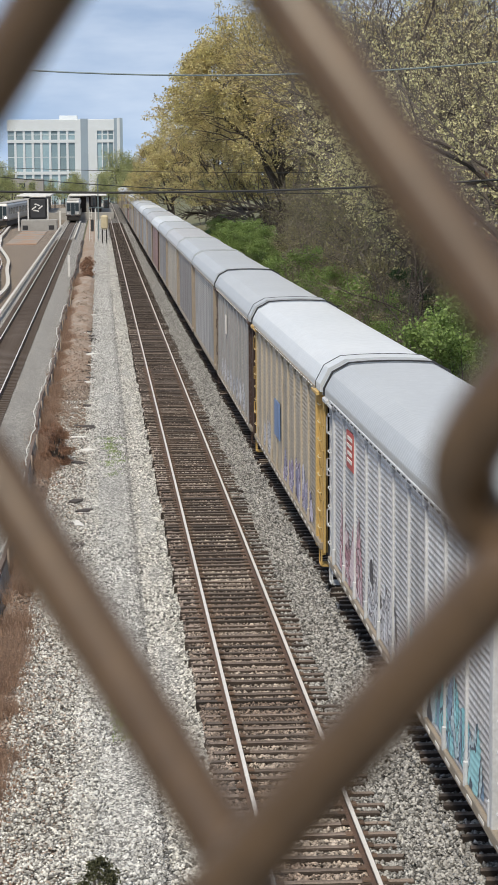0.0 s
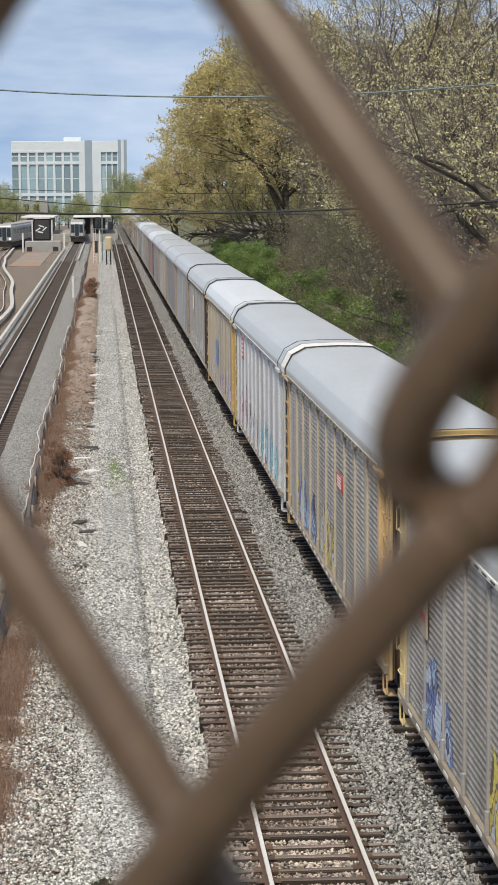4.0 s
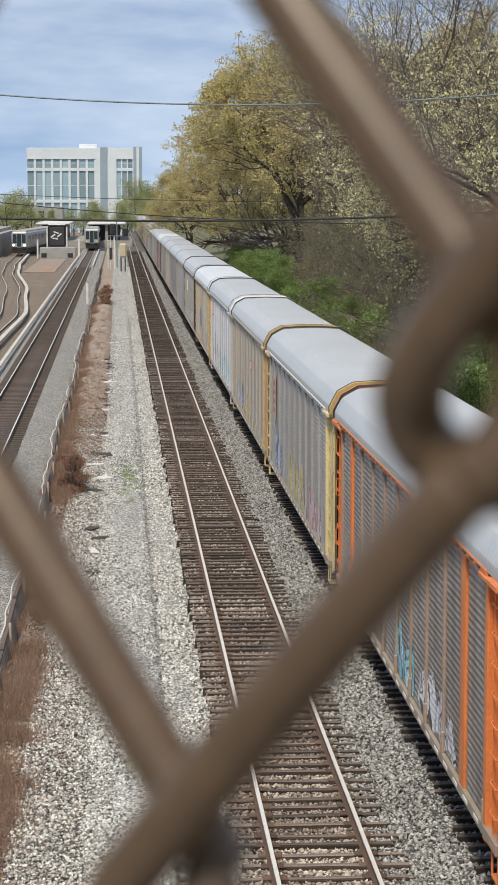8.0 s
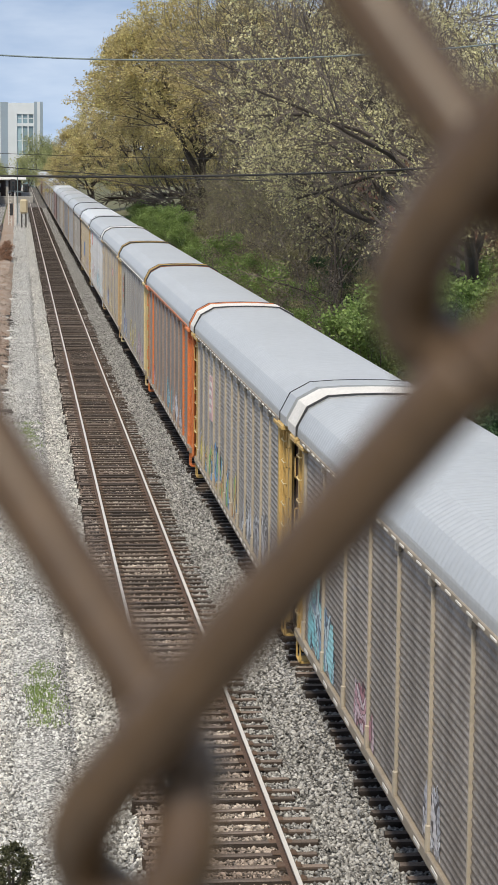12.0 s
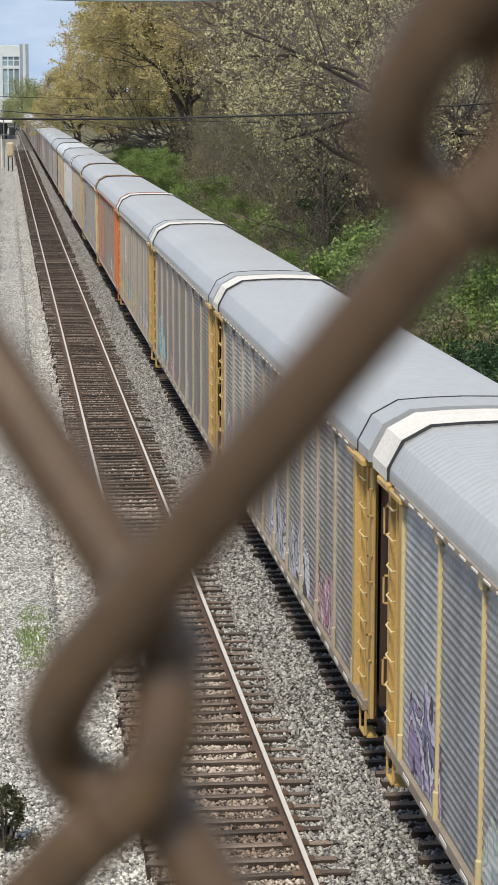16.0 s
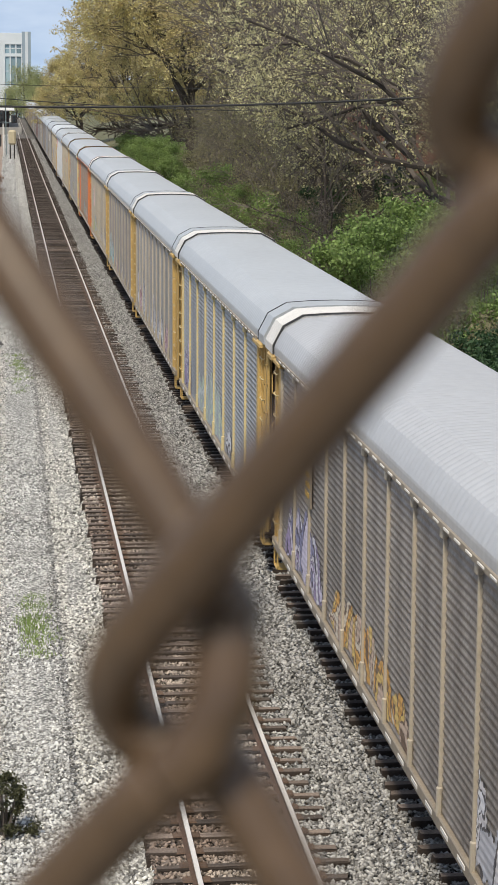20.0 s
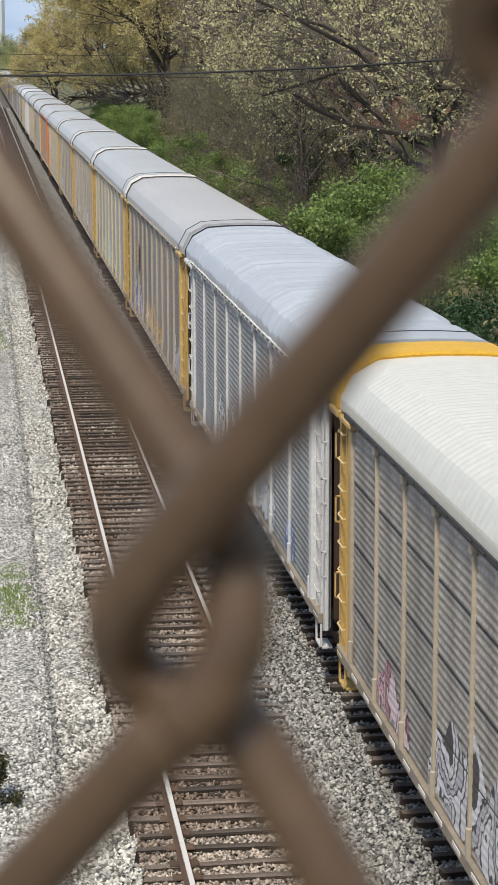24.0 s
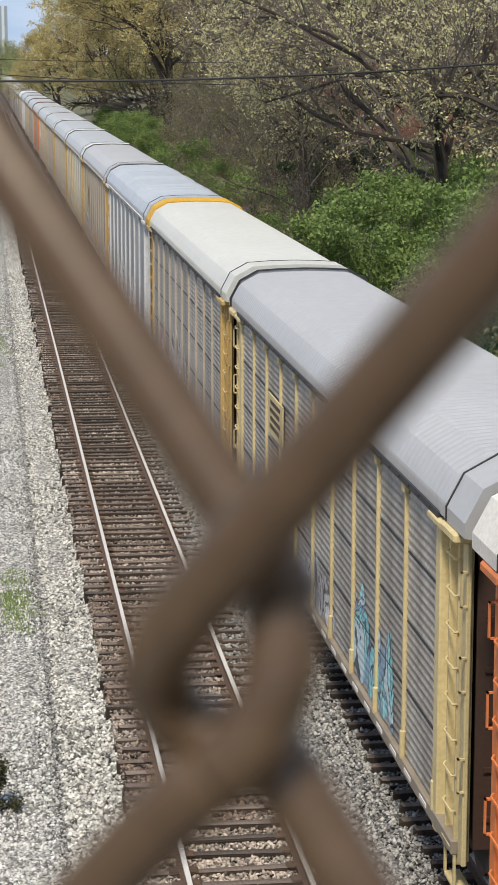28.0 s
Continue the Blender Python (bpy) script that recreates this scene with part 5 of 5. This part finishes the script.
M_STEEL = mat("brushed_train_steel", (0.50, 0.50, 0.49), 0.1, 0.7, 0.4, 0.5, second=(0.38, 0.38, 0.37))
M_BROWNBAND = mat("dark_brown_band", (0.055, 0.04, 0.035), 0.2, 1.0, 0.5)
M_LAMP = bpy.data.materials.new("lit_headlamp")
M_LAMP.use_nodes = True
M_LAMP.node_tree.nodes["Principled BSDF"].inputs["Emission Color"].default_value = (1, 0.92, 0.75, 1)
M_LAMP.node_tree.nodes["Principled BSDF"].inputs["Emission Strength"].default_value = 4.0


def transit_train(x, y, turn, label, lit):
    t = thing("transit_train", (x, y, -0.28), label, "train")
    t.rotation_euler.z = radians(turn)
    t.scale = (1.0, 1.0, 1.22)
    bm = bmesh.new()
    box(bm, -1.5, 1.5, 0, 90, 0.9, 3.55, bevel=0.25)
    part("body", bm, M_STEEL, t, "brushed steel car body")
    part("roof", boxes((-1.3, 1.3, 0.4, 90, 3.50, 3.72), bevel=0.08), M_CONCRETE, t, "pale grey roof")
    part("front_mask", boxes((-1.22, -0.48, -0.03, 0.05, 1.75, 3.15), (-0.40, 0.40, -0.03, 0.05, 1.2, 3.2), (0.48, 1.22, -0.03, 0.05, 1.75, 3.15), bevel=0.02), M_GLASS, t, "dark front windows and door")
    part("band", boxes((-1.45, -0.45, -0.04, 0.04, 0.95, 1.2), (0.45, 1.45, -0.04, 0.04, 0.95, 1.2)), M_BROWNBAND, t, "dark brown band")
    part("skirt", boxes((-1.3, 1.3, 0.1, 90, 0.2, 0.9)), M_DARK, t, "dark underframe")
    for sx in (-1.05, 1.05):
        part("headlight", boxes((sx - 0.18, sx + 0.18, -0.07, 0.0, 1.28, 1.55), bevel=0.04), M_LAMP if lit else M_WHITE, t, "round headlight")
    for i in range(26):
        y0 = 3 + i * 3.3
        for sx in (-1.52, 1.49):
            part("window", boxes((sx, sx + 0.03, y0, y0 + 1.9, 1.9, 2.9)), M_GLASS, t)
    return t


transit_train(-8.68, 440, 0, "silver transit train with dark front windows", False)
transit_train(-22.0, 402, -3.0, "silver transit train with lit headlamps", True)
# block house between the two transit tracks
bh = thing("equipment_block", (-14.4, 388, -0.8), "grey concrete end block with a dark arched screen", "building")
part("plinth", boxes((-3.2, 3.4, 0, 6, 0, 2.1), bevel=0.08), M_CONCRETE, bh, "pale concrete plinth")
for ox in (-2.9, 1.9):
    part("opening", boxes((ox, ox + 1.0, -0.05, 0.2, 0.3, 1.1)), P_BLACK, bh, "dark buffer opening")
bm = bmesh.new()
box(bm, -1.9, 1.6, 5.0, 5.4, 2.0, 6.2, bevel=0.45)
part("screen", bm, P_BLACK, bh, "black arched screen")
part("screen_frame", boxes((-2.1, -1.85, 4.9, 5.5, 2.0, 5.9), (1.55, 1.8, 4.9, 5.5, 2.0, 5.9), (-1.7, 1.4, 4.9, 5.5, 6.15, 6.35), bevel=0.05), M_WHITE, bh, "pale screen frame")
for i, (a, b) in enumerate(((-0.9, 4.2), (-0.3, 4.8), (0.3, 4.3), (-0.5, 3.7))):
    bmm = bmesh.new()
    box(bmm, -0.5, 0.5, 4.94, 4.98, -0.12, 0.12)
    o = part("stripe", bmm, M_WHITE, bh, "white painted stroke")
    o.matrix_basis = pose(a, 0, b, 0, (-35, 20, -40, 10)[i], 0)
for sx in (-3.6, 4.0):
    part("lamp_post", boxes((sx - 0.15, sx + 0.15, 0.5, 0.8, 0, 3.6), bevel=0.03), M_WHITE, bh)
cn = thing("station_canopy", (-14.0, 470, -0.8), "white station platform canopies", "canopy")
for x0, x1 in ((-7.5, 0.0), (4.0, 12.5)):
    part("canopy_roof", boxes((x0, x1, 0, 60, 5.4, 5.75), bevel=0.1), M_WHITE, cn, "flat white canopy roof")
    # added dark box that fills in the shade below the canopy roof
    part("shelter", boxes((x0 + 1.2, x1 - 1.2, 4, 56, 1.8, 5.2)), M_BROWNBAND, cn, "dark box standing for the shade under the canopy")
    for y in (1, 25, 57):
        part("column", boxes(((x0 + x1) / 2 - 0.3, (x0 + x1) / 2 + 0.3, y, y + 0.6, 0, 5.4)), M_CONCRETE, cn)
part("platform", boxes((-9, 14, -2, 60, 0, 1.8)), M_CONCRETE, cn, "concrete platform")
sw = part("side_wall", boxes((-27, -25.5, 395, 460, -0.8, 3.6), (-34, -27, 400, 470, -0.8, 4.2)), M_CONCRETE)
tagged(sw, "concrete retaining wall beside the transit track", "wall", kind="structure")
dp = part("dirt_patch", boxes((-17.2, -12.6, 312, 383, -0.70, -0.585)), mat("orange_clay", (0.33, 0.20, 0.125), 0.35, 0.18, 0.95, second=(0.26, 0.235, 0.205), sharp=0.07, amount=0.53, fine=2.5))
tagged(dp, "patch of bare orange clay between the transit tracks", "dirt", kind="structure")


def signal_head(parent, x, z, tall):
    h = part("signal_head", boxes((x - 0.42, x + 0.42, -0.45, -0.15, z, z + tall), bevel=0.12), P_BLACK, parent, "black signal head")
    bm = bmesh.new()
    for i in range(2):
        bmesh.ops.create_cone(bm, cap_ends=True, segments=16, radius1=0.15, radius2=0.15, depth=0.2,
                              matrix=Matrix.Translation((x, -0.52, z + tall * (0.3 + 0.4 * i))) @ Matrix.Rotation(math.pi / 2, 4, "X"))
    part("lens", bm, M_GLASS, h, "dark round lenses")


def signal_mast(x, y):
    s = thing("signal_mast", (x, y, -0.6), "railway signal mast with a ladder and a dark signal head", "signal")
    part("mast", boxes((-0.11, 0.11, -0.11, 0.11, 0, 5.4)), M_WHITE, s, "pale steel mast")
    part("ladder", boxes((-1.02, -0.92, -0.05, 0.05, 0, 5.2), (-0.62, -0.55, -0.05, 0.05, 0, 5.2), *[(-0.98, -0.58, -0.03, 0.03, 0.5 + 0.5 * i, 0.56 + 0.5 * i) for i in range(10)]), M_WHITE, s, "pale access ladder")
    part("platform", boxes((-1.1, 0.5, -0.3, 0.5, 5.2, 5.3), bevel=0.02), M_GREYWIRE, s, "grey service platform")
    part("cabinet", boxes((-0.75, -0.30, -0.2, 0.3, 1.6, 3.4), bevel=0.04), P_BLACK, s, "dark relay box")
    signal_head(s, -0.25, 5.35, 1.7)
    return s


def thin_mast(x, y):
    s = thing("signal_mast", (x, y, -0.6), "thin grey mast with a dark signal box", "signal")
    part("mast", boxes((-0.09, 0.09, -0.09, 0.09, 0, 9.6)), M_GREYWIRE, s, "grey steel mast")
    part("cross_arm", boxes((-0.5, 1.5, -0.08, 0.08, 5.0, 5.16)), M_GREYWIRE, s)
    signal_head(s, 1.25, 5.0, 1.3)
    return s


signal_mast(-3.75, 321)
thin_mast(-3.35, 327)
yb = thing("equipment_cabinet", (-2.45, 309, -0.6), "yellowed equipment cabinet on legs beside the track", "cabinet")
part("body", boxes((-0.55, 0.55, -0.4, 0.4, 2.2, 4.3), bevel=0.22), mat("pale_yellow_metal", (0.56, 0.48, 0.32), 0.15, 1.0, 0.6), yb, "pale yellow metal body")
for sx in (-0.3, 0.3):
    part("leg", boxes((sx - 0.09, sx + 0.09, -0.12, 0.12, 0, 2.35)), M_DARK, yb)
mp = thing("marker_post", (-6.35, 216, -0.66), "white marker post beside the transit track", "post")
part("post", boxes((-0.12, 0.12, -0.1, 0.1, 0, 2.2), bevel=0.02), M_WHITE, mp)

# ---- office building and far things ----
M_FACADE = mat("white_facade_panels", (0.68, 0.72, 0.74), 0.06, 0.2, 0.6, second=(0.60, 0.64, 0.66))
M_BLUEGLASS = mat("blue_green_window_glass", (0.20, 0.30, 0.35), 0.3, 0.12, 0.08, second=(0.30, 0.40, 0.43), rand=0.3)
M_GREYPANEL = mat("grey_blue_panels", (0.30, 0.37, 0.43), 0.1, 0.3, 0.6)


def office():
    o = thing("office_building", (-14.0, 700, -1.0), "white office building with tall rows of blue-green windows", "building")
    part("core", boxes((-19.0, 18.6, 0.3, 20, 0, 27.6)), M_GREYPANEL, o, "grey inner walls")
    part("parapet", boxes((-19.2, 18.8, -0.36, 20.2, 24.8, 28.2), bevel=0.1), M_FACADE, o, "white parapet")
    part("pier", boxes((5.0, 7.4, -0.6, 20, 0, 28.4)), M_GREYPANEL, o, "grey stair tower")
    part("pier", boxes((7.4, 9.4, -0.5, 0.3, 0, 26)), M_FACADE, o)
    part("ledge", boxes((-19.2, 5.0, -0.44, 0.3, 24.5, 25.1)), M_FACADE, o)
    part("ledge", boxes((9.5, 16.0, -0.44, 0.3, 24.5, 25.1)), M_FACADE, o)
    part("pier", boxes((16.0, 18.9, -0.6, 20, 0, 28.6)), M_GREYPANEL, o)
    part("pier", boxes((17.0, 17.9, -0.8, -0.5, 0, 28.6)), M_FACADE, o)
    part("pier", boxes((9.4, 10.4, -0.5, 0.3, 0, 26)), M_FACADE, o)
    part("pier", boxes((3.6, 5.1, -0.5, 0.3, 0, 26)), M_FACADE, o)
    for z in (10.2, 20.6):
        part("ledge", boxes((-19.2, 5.0, -0.35, 0.3, z, z + 1.0)), M_FACADE, o, "white floor band")
        part("ledge", boxes((9.5, 16.0, -0.35, 0.3, z, z + 1.0)), M_FACADE, o)
    xs = [-19.0 + 2.85 * i for i in range(8)] + [10.4, 12.3, 14.2]
    ws = [2.1] * 8 + [1.5] * 3
    for x, w in zip(xs, ws):
        part("mullion", boxes((x + w, x + w + (0.75 if w > 2 else 0.4), -0.3, 0.3, 0, 24.79)), M_FACADE, o, "white pier between windows")
        for z0, z1 in ((1.0, 10.2), (11.2, 20.6), (21.6, 24.8)):
            g = part("window", boxes((x, x + w, 0.05, 0.25, z0, z1)), M_BLUEGLASS, o)
            part("glazing_bar", boxes((x, x + w, -0.02, 0.04, (z0 + z1) / 2 - 0.1, (z0 + z1) / 2 + 0.1)), M_FACADE, g)
    part("roof_plant", boxes((-2, 4, 5, 14, 28, 29.6), bevel=0.1), M_FACADE, o, "white rooftop plant room")
    return o


office()
hb = thing("brick_house", (22.5, 134, 1.6), "red brick house glimpsed through bare trees", "building")
M_BRICK = mat("red_brick", (0.30, 0.14, 0.10), 0.25, 0.8, 0.9, second=(0.24, 0.11, 0.085), fine=8)
part("wall", boxes((-3, 9, 0, 9, 0, 9.0)), M_BRICK, hb, "red brick wall")
part("roof", boxes((-3.5, 9.5, -0.5, 9.5, 9.0, 9.6), bevel=0.1), M_DARK, hb, "dark roof edge")
for x in (-1.5, 2.0, 5.5):
    for z in (1.5, 5.0):
        wd = part("window", boxes((x, x + 1.4, -0.05, 0.1, z, z + 1.9)), M_GLASS, hb)
        part("window_trim", boxes((x - 0.12, x + 1.52, -0.10, -0.02, z - 0.15, z), (x - 0.12, x + 1.52, -0.10, -0.02, z + 1.9, z + 2.05)), M_WHITE, wd)
for i, (x, y, w, h) in enumerate(((-46, 620, 14, 12), (-58, 560, 12, 17), (-30, 640, 20, 9), (14, 760, 16, 10), (30, 820, 20, 14))):
    fb = thing("far_building", (x, y, -1), ("pale low commercial building in the distance", "red brick building in the distance")[i == 1], "building")
    part("wall", boxes((-w / 2, w / 2, 0, 12, 0, h)), M_BRICK if i == 1 else M_CONCRETE, fb)
    for q in range(int(w / 3)):
        part("window", boxes((-w / 2 + 0.8 + q * 3, -w / 2 + 2.4 + q * 3, -0.06, 0.1, h - 3.2, h - 1.2)), M_GLASS, fb)
# belt of far spring trees behind the station
rf = random.Random(77)
M_LEAF_FAR = leaf_mat("far_light_green_leaves", (0.36, 0.39, 0.17), (0.27, 0.28, 0.13))
T_FAR = tree("tree", (-30, 560, -0.8), 12, 5.5, 41, M_LEAF_FAR, "distant tree in light green leaf", per=60, leaf=0.16, cloud=0.8, kids=(7, 5, 4, 3), levels=3)
for i in range(48):
    plant(T_FAR, -66 + i * 2.3 + rf.uniform(-2, 2), rf.uniform(530, 690), -0.9, rf.uniform(0, 360), rf.uniform(0.6, 0.95))
for i in range(10):
    plant(T_FAR, rf.uniform(-7, 14), rf.uniform(640, 900), -0.9, rf.uniform(0, 360), rf.uniform(0.8, 1.3))

# ---- overhead cables ----
def span(name, y, bow, slope, low, r, material, label, x0=-32, x1=24):
    """A cable across the tracks that hangs in a parabola."""
    pts = []
    for i in range(49):
        x = x0 + (x1 - x0) * i / 48
        pts.append((x, y, low + slope * x + bow * x * x))
    return tagged(tube(name, pts, r, material, None, 6), label, "cable")


span("overhead_cable", 62, 0.00286, 0.0084, 9.397, 0.034, M_BLACK, "thick black overhead cable across the tracks")
span("overhead_cable", 62, 0.0054, -0.0051, 12.782, 0.024, M_GREYWIRE, "thin grey overhead cable across the tracks")
span("overhead_cable", 90, 0.00277, -0.0565, 9.253, 0.020, M_BLACK, "thin black overhead cable across the tracks", -34, 24)
span("overhead_cable", 90, 0.0016, -0.0200, 9.98, 0.012, M_BLACK, "thin black overhead cable across the tracks", -34, 24)


# ---- what moves ----
TRAIN = [(0.0, 48.9), (3.0, 75.4), (5.5, 98.0), (8.0, 120.4), (11.0, 147.5), (13.0, 165.4), (16.0, 192.3), (18.0, 210.2), (20.0, 228.4), (22.5, 251.0), (25.0, 273.8), (28.0, 301.4)]


def motions():
    for k, car in CARS:
        walk(car, [(t, pose(3.63, s - PITCH * (k - 0.5), 0)) for t, s in TRAIN])


motions()
